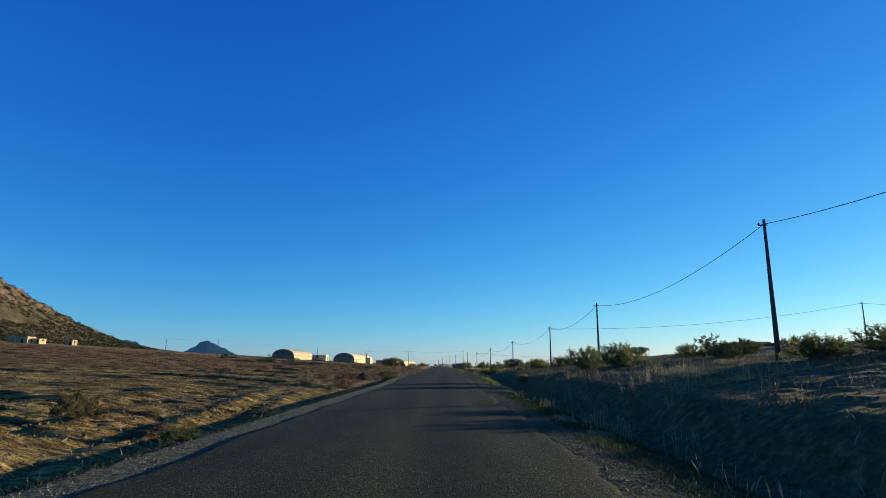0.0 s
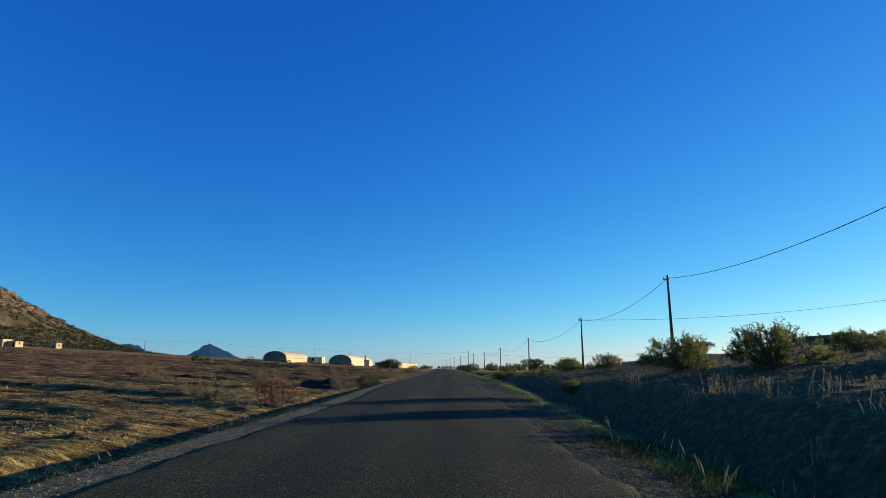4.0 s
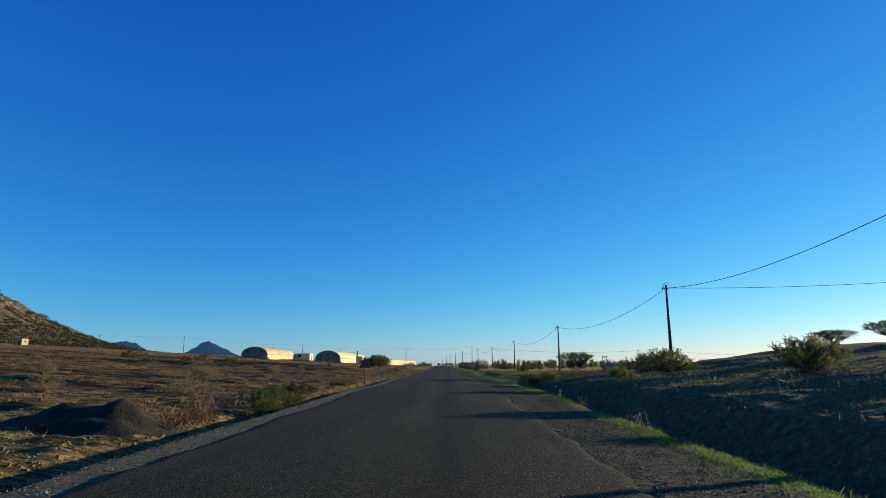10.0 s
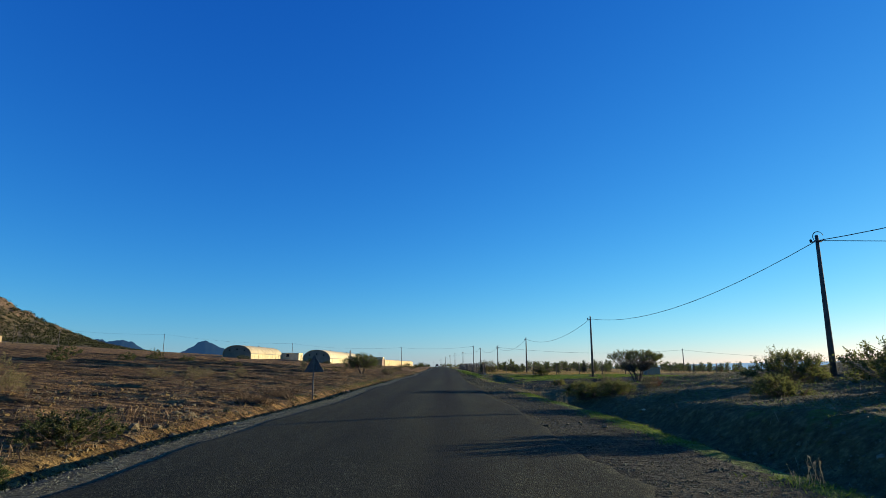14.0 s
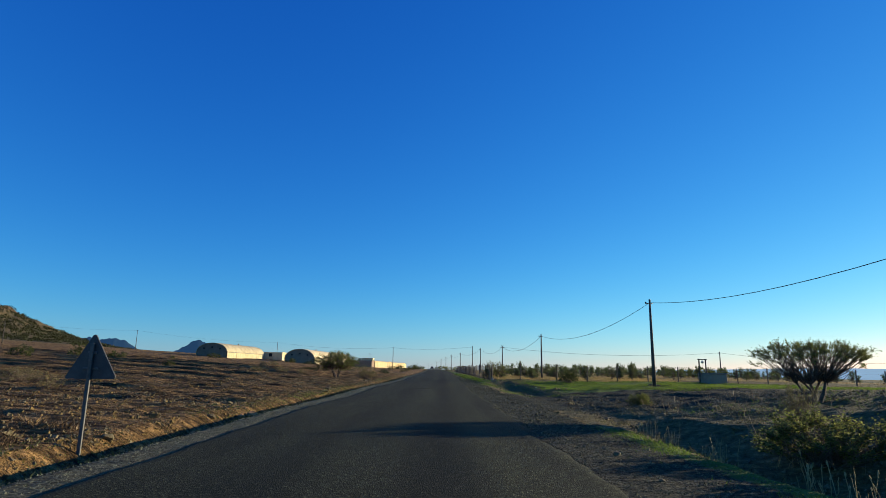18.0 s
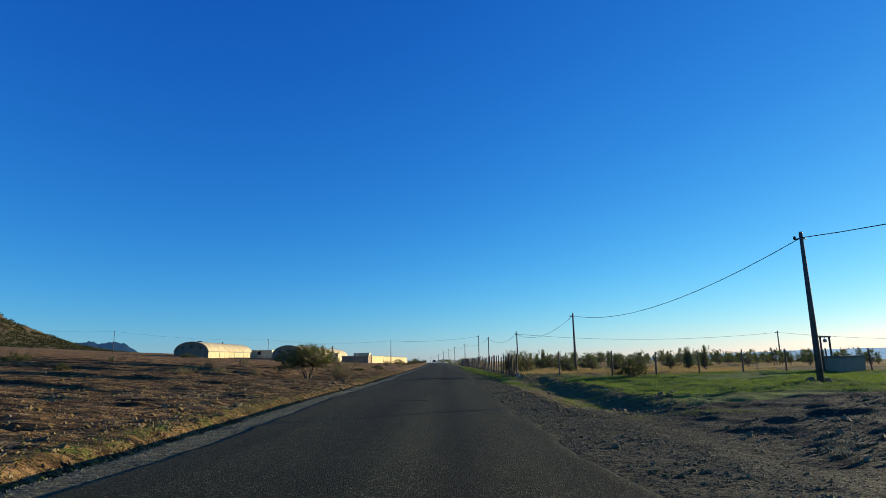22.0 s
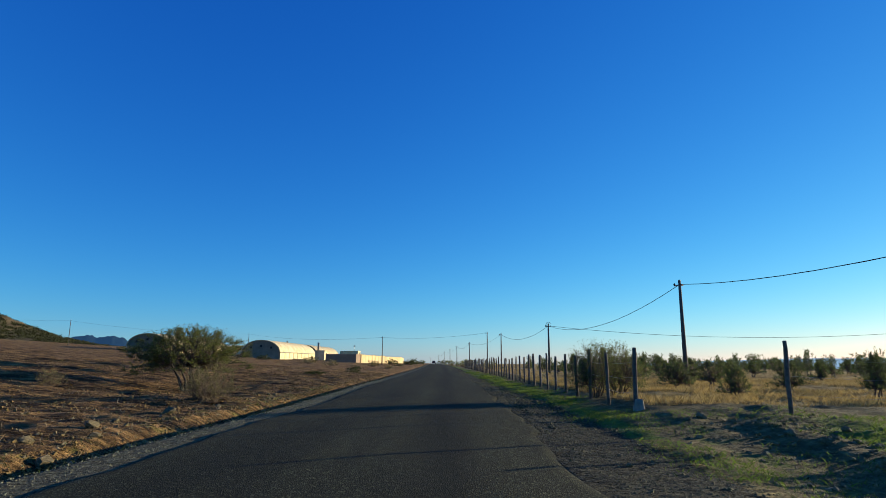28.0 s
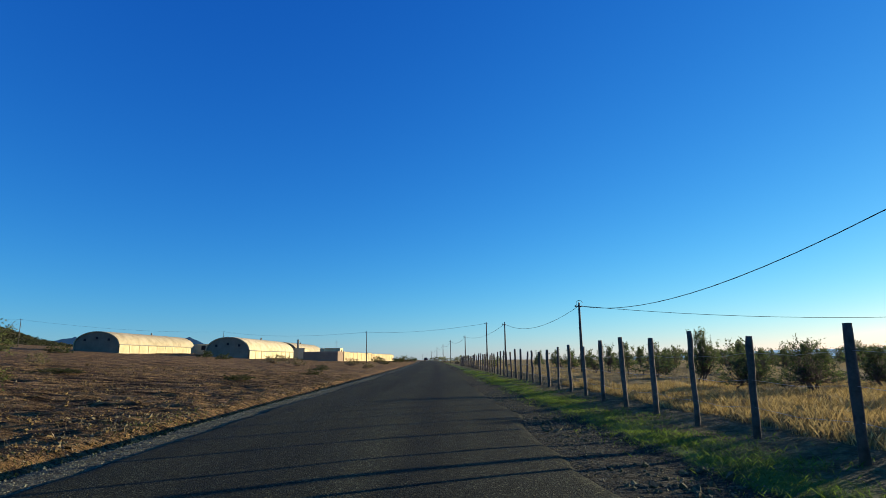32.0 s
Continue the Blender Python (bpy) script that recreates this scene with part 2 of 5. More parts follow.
def asphalt_material():
    m = bpy.data.materials.new("asphalt")
    m.use_nodes = True
    n, l = m.node_tree.nodes, m.node_tree.links
    b = n["Principled BSDF"]
    geo = n.new("ShaderNodeNewGeometry")
    vor = n.new("ShaderNodeTexVoronoi")
    vor.inputs["Scale"].default_value = 55
    l.new(geo.outputs["Position"], vor.inputs["Vector"])
    big = n.new("ShaderNodeTexNoise")
    big.inputs["Scale"].default_value, big.inputs["Detail"].default_value = 0.5, 6
    stretch = n.new("ShaderNodeMapping")
    stretch.inputs["Scale"].default_value = (1.6, 0.12, 1)
    l.new(geo.outputs["Position"], stretch.inputs["Vector"])
    l.new(stretch.outputs[0], big.inputs["Vector"])
    grain = n.new("ShaderNodeValToRGB")
    grain.color_ramp.elements[0].position, grain.color_ramp.elements[0].color = 0.35, (0.0143, 0.0145, 0.006, 1)
    grain.color_ramp.elements[1].position, grain.color_ramp.elements[1].color = 0.95, (0.122, 0.121, 0.059, 1)
    grain.color_ramp.elements.new(0.7).color = (0.0296, 0.0297, 0.0129, 1)
    l.new(vor.outputs["Color"], grain.inputs["Fac"])
    worn = n.new("ShaderNodeValToRGB")
    worn.color_ramp.elements[0].position, worn.color_ramp.elements[0].color = 0.35, (0.65, 0.65, 0.66, 1)
    worn.color_ramp.elements[1].position, worn.color_ramp.elements[1].color = 0.68, (1.25, 1.22, 1.18, 1)
    l.new(big.outputs["Fac"], worn.inputs["Fac"])
    polish = n.new("ShaderNodeAttribute")
    polish.attribute_name = "wear"
    colour = grain.outputs["Color"]
    for tint in (worn.outputs["Color"], polish.outputs["Color"]):
        mul = n.new("ShaderNodeMix")
        mul.data_type, mul.blend_type = "RGBA", "MULTIPLY"
        mul.inputs["Factor"].default_value = 1
        l.new(colour, mul.inputs[6])
        l.new(tint, mul.inputs[7])
        colour = mul.outputs[2]
    l.new(colour, b.inputs["Base Color"])
    b.inputs["Roughness"].default_value = 0.92
    b.inputs["Specular IOR Level"].default_value = 0.12
    bp = n.new("ShaderNodeBump")
    bp.inputs["Strength"].default_value, bp.inputs["Distance"].default_value = 0.8, 0.012
    l.new(vor.outputs["Distance"], bp.inputs["Height"])
    l.new(bp.outputs["Normal"], b.inputs["Normal"])
    return m


def haze_material(name, colour, glow):
    """Far hills seen through kilometres of air; haze painted as blue colour and glow."""
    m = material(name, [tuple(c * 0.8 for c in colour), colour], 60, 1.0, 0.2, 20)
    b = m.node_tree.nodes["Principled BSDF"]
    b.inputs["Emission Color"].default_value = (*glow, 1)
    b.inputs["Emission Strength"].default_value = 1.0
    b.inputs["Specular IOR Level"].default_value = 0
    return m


EARTH, ASPHALT = ground_material(), asphalt_material()
STONE = material("limestone", [(0.07, 0.053, 0.026), (0.14, 0.11, 0.056), (0.25, 0.20, 0.11)], 0.15, 0.9, 0.5, 0.03)
ORANGE_STONE = material("orange_stone", [(0.30, 0.15, 0.06), (0.52, 0.30, 0.14)], 0.12, 0.9, 0.5, 0.03)
GRAVEL_STONE = material("grey_gravel", [(0.05, 0.045, 0.022), (0.11, 0.10, 0.05), (0.23, 0.21, 0.11)], 0.06, 0.9, 0.3, 0.02)
PALE_GRAVEL = material("pale_gravel", [(0.135, 0.127, 0.075), (0.24, 0.227, 0.135), (0.36, 0.34, 0.21)], 0.06, 0.9, 0.3, 0.02)
ASPHALT_CHUNK = material("broken_asphalt", [(0.016, 0.016, 0.009), (0.05, 0.05, 0.03)], 0.05, 0.92, 0.4, 0.02)
CONCRETE = material("grey_concrete", [(0.16, 0.15, 0.12), (0.28, 0.26, 0.215)], 0.25, 0.9, 0.3, 0.02)
POST_WOOD = material("grey_split_post", [(0.07, 0.056, 0.045), (0.15, 0.122, 0.10)], 0.12, 0.92, 0.6, 0.02)
DARK_WOOD = material("weathered_wood", [(0.06, 0.045, 0.035), (0.14, 0.11, 0.09)], 0.2, 0.9, 0.4, 0.02)
POLE = material("grey_pole_timber", [(0.055, 0.046, 0.04), (0.125, 0.108, 0.095)], 0.35, 0.8, 0.4, 0.03)
STEEL = material("dull_steel", [(0.22, 0.23, 0.24), (0.34, 0.35, 0.36)], 0.3, 0.5, 0.1, 0.05, 0.8)
WIRE = material("black_cable", [(0.015, 0.015, 0.016), (0.03, 0.03, 0.03)], 0.5, 0.6, 0.0, 0.05)
BARK = material("grey_bark", [(0.07, 0.05, 0.038), (0.17, 0.13, 0.10)], 0.12, 0.95, 0.6, 0.03)
TWIG = material("dry_twig", [(0.12, 0.085, 0.055), (0.24, 0.18, 0.12)], 0.2, 0.95, 0.2, 0.02)
PLASTER = material("cream_plaster", [(0.48, 0.38, 0.21), (0.60, 0.49, 0.28), (0.68, 0.57, 0.35)], 2.5, 0.95, 0.15, 0.1)
VAULT = material("weathered_vault_render", [(0.36, 0.29, 0.17), (0.52, 0.43, 0.26), (0.60, 0.50, 0.32)], 2.0, 0.9, 0.2, 0.15)
OCHRE = material("ochre_wall_paint", [(0.50, 0.37, 0.19), (0.64, 0.49, 0.27)], 3.0, 0.95, 0.15, 0.1)
PINK_WALL = material("pink_brown_render", [(0.25, 0.175, 0.12), (0.35, 0.25, 0.17)], 2.0, 0.95, 0.2, 0.1)
BEIGE = material("beige_hut_render", [(0.33, 0.25, 0.145), (0.46, 0.36, 0.21)], 1.5, 0.95, 0.2, 0.1)
DARK_GAP = material("dark_opening", [(0.015, 0.015, 0.016), (0.03, 0.03, 0.03)], 0.5, 0.8, 0.0, 0.1)
SCRUB = material("scrub_hillside", [(0.034, 0.028, 0.012), (0.068, 0.052, 0.024), (0.12, 0.086, 0.042)], 7, 0.98, 0.9, 1.6)
ROCK = material("red_brown_rock", [(0.038, 0.027, 0.017), (0.10, 0.068, 0.04), (0.21, 0.142, 0.085)], 5, 0.95, 1.0, 1.2)
# darker than the cream side walls: shade on the gable is in the colour
GABLE = material("shaded_gable", [(0.145, 0.13, 0.095), (0.23, 0.20, 0.145)], 2.0, 0.95, 0.2, 0.1)
CLOD = material("earth_clod", [(0.11, 0.072, 0.026), (0.24, 0.16, 0.06)], 0.3, 0.98, 0.4, 0.03)
# blue of the air put into base colour and emission; the hills are no lamps
FAR_BLUE = haze_material("hazed_blue_hill", (0.009, 0.017, 0.022), (0.010, 0.030, 0.068))
FAR_PALE = haze_material("hazed_pale_ridge", (0.03, 0.035, 0.04), (0.16, 0.255, 0.36))
LEAF_DARK = leaf_material("dark_green_leaf", (0.027, 0.036, 0.010), (0.107, 0.124, 0.034), 0.42)
LEAF_HILL = leaf_material("hill_scrub_leaf", (0.014, 0.017, 0.005), (0.055, 0.06, 0.018), 0.2)
LEAF_TREE = leaf_material("fine_thorn_leaf", (0.05, 0.062, 0.015), (0.20, 0.225, 0.06), 0.5)
LEAF_ORCHARD = leaf_material("orchard_leaf", (0.035, 0.05, 0.016), (0.14, 0.175, 0.06), 0.5)
LEAF_OLIVE = leaf_material("olive_leaf", (0.06, 0.07, 0.018), (0.23, 0.24, 0.068), 0.55)
LEAF_PALE = leaf_material("pale_scrub_leaf", (0.10, 0.09, 0.03), (0.28, 0.24, 0.10))
LEAF_RED = leaf_material("reddish_dry_leaf", (0.10, 0.042, 0.02), (0.27, 0.12, 0.06))
LEAF_GRASS = leaf_material("green_grass", (0.05, 0.08, 0.012), (0.18, 0.26, 0.035), 0.45)
LEAF_CLUMP = leaf_material("verge_clump_leaf", (0.028, 0.042, 0.010), (0.09, 0.118, 0.028), 0.35)
# near-black green for the blades that stand in for shade on the verges
LEAF_SHADE = leaf_material("dark_verge_grass", (0.018, 0.026, 0.008), (0.06, 0.075, 0.02), 0.3)
LEAF_WEED = leaf_material("dull_weed", (0.055, 0.05, 0.018), (0.20, 0.17, 0.07), 0.35)
LEAF_RUST = leaf_material("rusty_stalk", (0.10, 0.06, 0.03), (0.27, 0.17, 0.09), 0.3)
LEAF_BROWN = leaf_material("dead_brown_weed", (0.05, 0.03, 0.015), (0.16, 0.10, 0.05), 0.2)
LEAF_STRAW = leaf_material("straw", (0.22, 0.15, 0.05), (0.50, 0.36, 0.14), 0.35)
LEAF_STALK = leaf_material("dry_stalk", (0.14, 0.10, 0.06), (0.36, 0.27, 0.16), 0.2)
# ---- plan of the ground ----
# The road runs along +y; s is the distance sideways from the camera's line, which lies in the right-hand lane.


def edge_l(y):
    """Where the asphalt ends on the left."""
    return np.interp(y, [0, 20, 45, 56, 70, 82, 92, 105, 115, 126, 148, 162, 200], [-4.25, -4.25, -4.05, -4.45, -4.7, -4.9, -4.5, -4.8, -4.6, -4.8, -4.35, -4.6, -4.5])


def edge_r(y):
    """Where the asphalt ends on the right."""
    return np.interp(y, [0, 20, 45, 74, 95, 118, 150, 165], [2.05, 2.2, 2.2, 2.6, 2.2, 1.75, 1.95, 1.9])



def bend(y):
    """Sideways drift of the road, which turns slightly left beyond 150 m."""
    y = np.clip(np.asarray(y, float), -1000, 700)
    return -6e-5 * np.maximum(0, y - 150) ** 2


def lattice(seed):
    return np.random.default_rng(seed).random((256, 256))


LATTICES = [lattice(k) for k in range(8)]


def wave(x, y, size, k=0):
    """Smooth value noise in -1..1 with features of that size in metres."""
    g = LATTICES[k]
    u, v = np.asarray(x, float) / size + 37.3 * k, np.asarray(y, float) / size + 11.7 * k
    i, j = np.floor(u).astype(int), np.floor(v).astype(int)
    a, b = u - i, v - j
    a, b = a * a * (3 - 2 * a), b * b * (3 - 2 * b)
    i0, i1, j0, j1 = i % 256, (i + 1) % 256, j % 256, (j + 1) % 256
    return 2 * ((g[i0, j0] * (1 - a) + g[i1, j0] * a) * (1 - b) + (g[i0, j1] * (1 - a) + g[i1, j1] * a) * b) - 1


def step(a, b, x):
    t = np.clip((x - a) / (b - a), 0, 1)
    return t * t * (3 - 2 * t)


def shoulder_width(y):
    return np.interp(y, [0, 30, 40, 54, 68, 76, 86, 95, 110, 125, 150, 160, 200], [0.9, 1.15, 1.6, 1.85, 1.85, 2.2, 2.3, 2.0, 2.0, 1.75, 1.65, 1.45, 1.1])


def ground_z(x, y, fine=True):
    x, y = np.broadcast_arrays(np.asarray(x, float), np.asarray(y, float))
    s = x - bend(y)
    # left: gravel shoulder, short drop, field that climbs away from the road
    d = edge_l(y) - s
    drop = np.interp(y, [0, 44, 58, 75, 95, 115, 200], [0.52, 0.52, 0.32, 0.12, 0.0, 0.06, 0.1])
    fall = np.interp(y, [0, 28, 37, 46, 55, 75, 200], [0.66, 0.66, 0.70, 0.66, 0.50, 0.40, 0.36])
    brink = np.interp(y, [45, 65], [0.92, 0.8])
    fall_slope = np.interp(y, [50, 75], [0.42, 0.5])
    slope = np.interp(y, [0, 120, 280], [0.052, 0.056, 0.055])
    left = -0.03 * np.clip(d, 0, 1.1) - np.clip(fall_slope * (d - brink), 0, fall) + (fall - drop) * step(0.0, 1.0, (d - brink - fall / fall_slope - 0.15) / np.interp(y, [45, 75], [2.0, 0.85])) + slope * np.clip(d - 2.2, 0, 600)
    left += step(2.5, 9, d) * (0.07 * wave(x, y, 9, 1) + 0.10 * wave(x * 0.14, y, 4.2, 2) * step(4, 16, d))
    left += 0.17 * step(2.2, 3.8, d) * (1 - step(11, 17, d)) * wave(s * 2.0 + 0.3 * y, y * 0.10, 1.9, 3) * (1 - step(30, 46, y))
    left -= 0.5 * np.exp(-((x + 13.5) / 4.5) ** 2 - ((y - 159) / 8.0) ** 2)
    across = y + 0.07 * x + 2.2 * wave(x, 0, 30, 3)
    bund = np.exp(-((np.mod(across, 8.7) - 4.35) / 0.42) ** 2) * np.clip(0.7 + 0.7 * wave(x, y, 22, 5), 0.1, 1)
    left += np.interp(d, [6, 25], [0.17, 0.24]) * bund * step(5, 11, d) * (1 - step(140, 190, d))
    # right: gravel shoulder, grassy rim, ditch, bank towards the line of poles, ridge behind it
    d = s - edge_r(y)
    w = shoulder_width(y)
    ditch = np.interp(y, [0, 25, 45, 92, 99, 104, 118, 122, 136, 143], [0.3, 0.45, 0.7, 0.42, 0.2, 0.06, 0.08, 0.16, 0.14, 0.02])
    bank = np.interp(y, [-50, 28, 60, 73, 79, 87, 97, 105, 115, 125, 160, 200], [1.7, 1.8, 1.75, 1.45, 1.3, 1.1, 1.0, 0.9, 0.5, 0.4, 0.1, 0.1])
    ridge = np.interp(y, [-50, 0, 65, 79, 88, 95, 105, 114, 130], [3.3, 3.3, 3.2, 2.85, 2.9, 2.9, 1.7, 0.7, 0.3])
    berm = 0.17 * step(119, 123, y) * (1 - step(132, 139, y))
    right = -0.03 * np.clip(d, 0, 3)
    right = right - ditch * step(w + 0.35, w + 1.5, d) + ditch * 0.9 * step(w + 1.9, w + 3.3, d)
    right = right + berm * step(w + 2.0, w + 3.0, d) * (1 - step(w + 3.4, w + 5.0, d)) * (0.75 + 0.65 * wave(x, y, 2.2, 3) + 0.25 * wave(x, y, 0.8, 4))
    lip = np.interp(y, [0, 34, 48, 62, 70, 82, 88, 98, 106, 118, 140], [0.7, 0.7, 0.55, 0.5, 0.62, 0.58, 0.3, 0.15, 0.12, 0.06, 0.03])
    right = right + lip * step(w + 2.2, w + 3.8, d) + (bank + 0.05 - lip) * np.clip((d - w - 3.6) / (13.8 - w - 3.6), 0, 1) ** np.interp(y, [0, 50, 62, 90, 110], [0.75, 0.8, 1.0, 1.0, 1.2]) + (ridge - bank) * np.clip((d - 14) / 13, 0, 1)
    right = right + np.interp(y, [136, 143, 150, 158, 230, 280], [0, 0.38, 0.33, 0.28, 0.25, 0]) * np.clip((d - w + 0.3) / 2.1, 0, 1) * (1 - step(5, 15, d))
    flat = 1 - step(92, 112, y)
    right = right - 0.012 * np.clip(d - 32, 0, 2500) * (1 - 0.6 * flat)
    right = right + 2.2 * np.exp(-(((x - 46) / 7.0) ** 2 + ((y - 88) / 6.0) ** 2) ** 1.6)
    right += step(4, 9, d) * 0.14 * wave(x, y, 5, 4) * np.interp(y, [100, 125], [1, 0.35])
    z = np.where(s < -1, np.where(s < edge_l(y) + 0.4, left, -0.16), np.where(s > edge_r(y) - 0.4, right, -0.16))
    # far off the road goes over a crest
    z = z - 0.016 * np.clip(y - 420, 0, 1400) - 0.004 * np.clip(-y - 40, 0, 500)
    if fine:
        out = np.maximum(edge_l(y) - s, s - edge_r(y))
        rough = step(0.6, 1.7, out)
        tilled = step(1.8, 4, edge_l(y) - s)
        z = z + step(3.2, 5, s - edge_r(y)) * (0.06 * wave(x, y, 0.7, 2) + 0.05 * wave(x, y, 1.7, 1)) + rough * (0.03 * wave(x, y, 0.9, 5) + 0.022 * wave(x, y, 0.38, 6)) + tilled * (0.11 * (0.45 - np.abs(wave(x * 0.07, y, 0.95, 7))) + 0.12 * (0.4 - np.abs(wave(x * 0.12, y, 0.62, 2))) + 0.075 * wave(x * 0.3, y, 0.4, 3) + 0.045 * wave(x, y, 0.33, 4))
        z = z + np.where(out > -0.4, -0.045 + 0.010 * wave(x, y, 0.3, 0), 0)
    return z


# ---- mesh helpers ----
def mesh_of(name, verts, faces, mat, smooth=False):
    me = bpy.data.meshes.new(name)
    verts, faces = np.asarray(verts, np.float32), np.asarray(faces, np.int32)
    k = faces.shape[1]
    me.vertices.add(len(verts))
    me.vertices.foreach_set("co", verts.ravel())
    me.loops.add(faces.size)
    me.loops.foreach_set("vertex_index", faces.ravel())
    me.polygons.add(len(faces))
    me.polygons.foreach_set("loop_start", np.arange(0, faces.size, k, dtype=np.int32))
    me.materials.append(mat)
    me.update(calc_edges=True)
    me.polygons.foreach_set("use_smooth", np.full(len(faces), smooth))
    return me


def grid_faces(rows, cols):
    i = (np.arange(rows - 1)[:, None] * cols + np.arange(cols - 1)[None]).ravel()
    return np.stack([i, i + 1, i + cols + 1, i + cols], 1)


def part(name, bm, mat, parent, label=""):
    me = bpy.data.meshes.new(name)
    bm.to_mesh(me)
    bm.free()
    me.materials.append(mat)
    ob = new(name, me)
    ob.parent = parent
    return tagged(ob, label)


def box(size, at=(0, 0, 0), bevel=0.0, turn=None):
    """A block whose base centre is at `at`."""
    bm = bmesh.new()
    bmesh.ops.create_cube(bm, size=1, matrix=Matrix.Translation((0, 0, 0.5)))
    bmesh.ops.scale(bm, vec=size, verts=bm.verts)
    if bevel:
        bmesh.ops.bevel(bm, geom=bm.edges[:], offset=bevel, segments=1, affect="EDGES")
    bmesh.ops.transform(bm, matrix=Matrix.Translation(at) @ (turn or Matrix()), verts=bm.verts)
    return bm


def tube_np(points, radii, sides=6):
    """Verts and faces of a tube along points."""
    points, verts = [Vector(p) for p in points], []
    for k, p in enumerate(points):
        way = (points[min(k + 1, len(points) - 1)] - points[max(k - 1, 0)]).normalized()
        a = way.orthogonal().normalized()
        b = way.cross(a)
        for q in range(sides):
            w = 2 * math.pi * q / sides
            verts.append(p + (a * math.cos(w) + b * math.sin(w)) * radii[k])
    faces = [(k * sides + q, k * sides + (q + 1) % sides, (k + 1) * sides + (q + 1) % sides, (k + 1) * sides + q)
             for k in range(len(points) - 1) for q in range(sides)]
    return [tuple(v) for v in verts], faces


def tube(points, radii, sides=8, cap=True):
    v, f = tube_np(points, radii, sides)
    bm = bmesh.new()
    vs = [bm.verts.new(p) for p in v]
    for q in f:
        bm.faces.new([vs[i] for i in q])
    if cap:
        bm.faces.new(vs[:sides][::-1])
        bm.faces.new(vs[-sides:])
    for q in bm.faces:
        q.smooth = True
    return bm


def gz(x, y):
    return float(ground_z(x, y))


def base_of(name, m, label, category, group=""):
    ob = new(name)
    ob.empty_display_size = 0.2
    ob.matrix_basis = m
    return tagged(ob, label, category, group)


# ---- ground, one sheet to the horizon ----
def spread(fine_from, fine_to, fine, growth, reach_low, reach_high):
    mid = np.arange(fine_from, fine_to + fine / 2, fine)
    up, g = [], fine
    while (up[-1] if up else mid[-1]) < reach_high:
        g *= growth
        up.append((up[-1] if up else mid[-1]) + g)
    down, g = [], fine
    while (down[-1] if down else mid[0]) > reach_low:
        g *= growth
        down.append((down[-1] if down else mid[0]) - g)
    return np.concatenate([down[::-1], mid, up])


SX = spread(-9.0, 8.5, 0.17, 1.065, -4600, 4600)
SY = spread(2, 180, 0.165, 1.07, -900, 4700)


def build_ground():
    s, y = np.meshgrid(SX, SY)
    x = s + bend(y)
    z = ground_z(x, y)
    ob = new("ground", mesh_of("ground", np.stack([x, y, z], -1).reshape(-1, 3), grid_faces(*s.shape), EARTH, True))
    left, right = edge_l(y) - s, s - edge_r(y)
    w = shoulder_width(y)
    zones = {
        "gravel": np.where(s < -1, 1 - step(0.7, 1.05, left), np.maximum(1 - step(w - 0.4, w + 0.3, right), 1.0 * step(104, 107, y - 0.15 * s) * (1 - step(117, 120, y - 0.15 * s)) * (1 - step(13, 20, right)))) * 1.05,
        "chalk": np.where(s < -1, 1 - step(0.6, 0.95, left), 0),
        "bank": step(w - 0.2, w + 0.5, right) * 0.95,
        "green": np.maximum.reduce([
            1.1 * np.exp(-((right - w - 0.15) / 0.45) ** 2) * step(13, 22, y) * (1 - step(97, 101, y) * (1 - step(137, 142, y))),
            (0.32 + 0.08 * step(106, 114, y) * (1 - step(126, 134, y))) * np.exp(-((left - 2.5) / 0.8) ** 2) * step(85, 115, y) * (1 - step(150, 165, y)),
            1.05 * step(4.6, 6.2, right) * (1 - step(26, 36, right)) * step(117, 121, y - 0.1 * s) * (1 - step(139, 143, y)),
            0.4 * step(w + 0.6, w + 1.2, right) * (1 - step(w + 1.6, w + 2.3, right)) * step(117, 122, y) * (1 - step(140, 144, y)),
            (0.18 + 0.22 * step(70, 74, y) * (1 - step(81, 85, y))) * step(3.6, 6, right) * (1 - step(12, 16, right)) * step(60, 70, y) * (1 - step(95, 112, y)),
            0.52 * np.exp(-((right - w - 0.6) / 0.75) ** 2) * step(138, 146, y)]),
        "red": 1.0 * step(1.0, 2.2, left) * step(48, 96, y + 0.6 * np.clip(left - 6, 0, 100)) * (1 - step(170, 240, left)),
        "straw": np.maximum(0.95 * step(3.6, 5.5, right) * step(143, 147, y - 0.35 * np.clip(s - 4, 0, 60)) * (1 - step(60, 80, right)),
                            0.27 * step(1.5, 2.5, left) * (1 - step(8, 16, left)) * (1 - step(90, 115, y))),
    }
    for name, v in zones.items():
        a = ob.data.attributes.new(name, "FLOAT", "POINT")
        a.data.foreach_set("value", np.ascontiguousarray(v, np.float32).ravel())
    return tagged(ob, "brown stony earth with gravel verges and patches of grass", "ground", kind="structure")


build_ground()


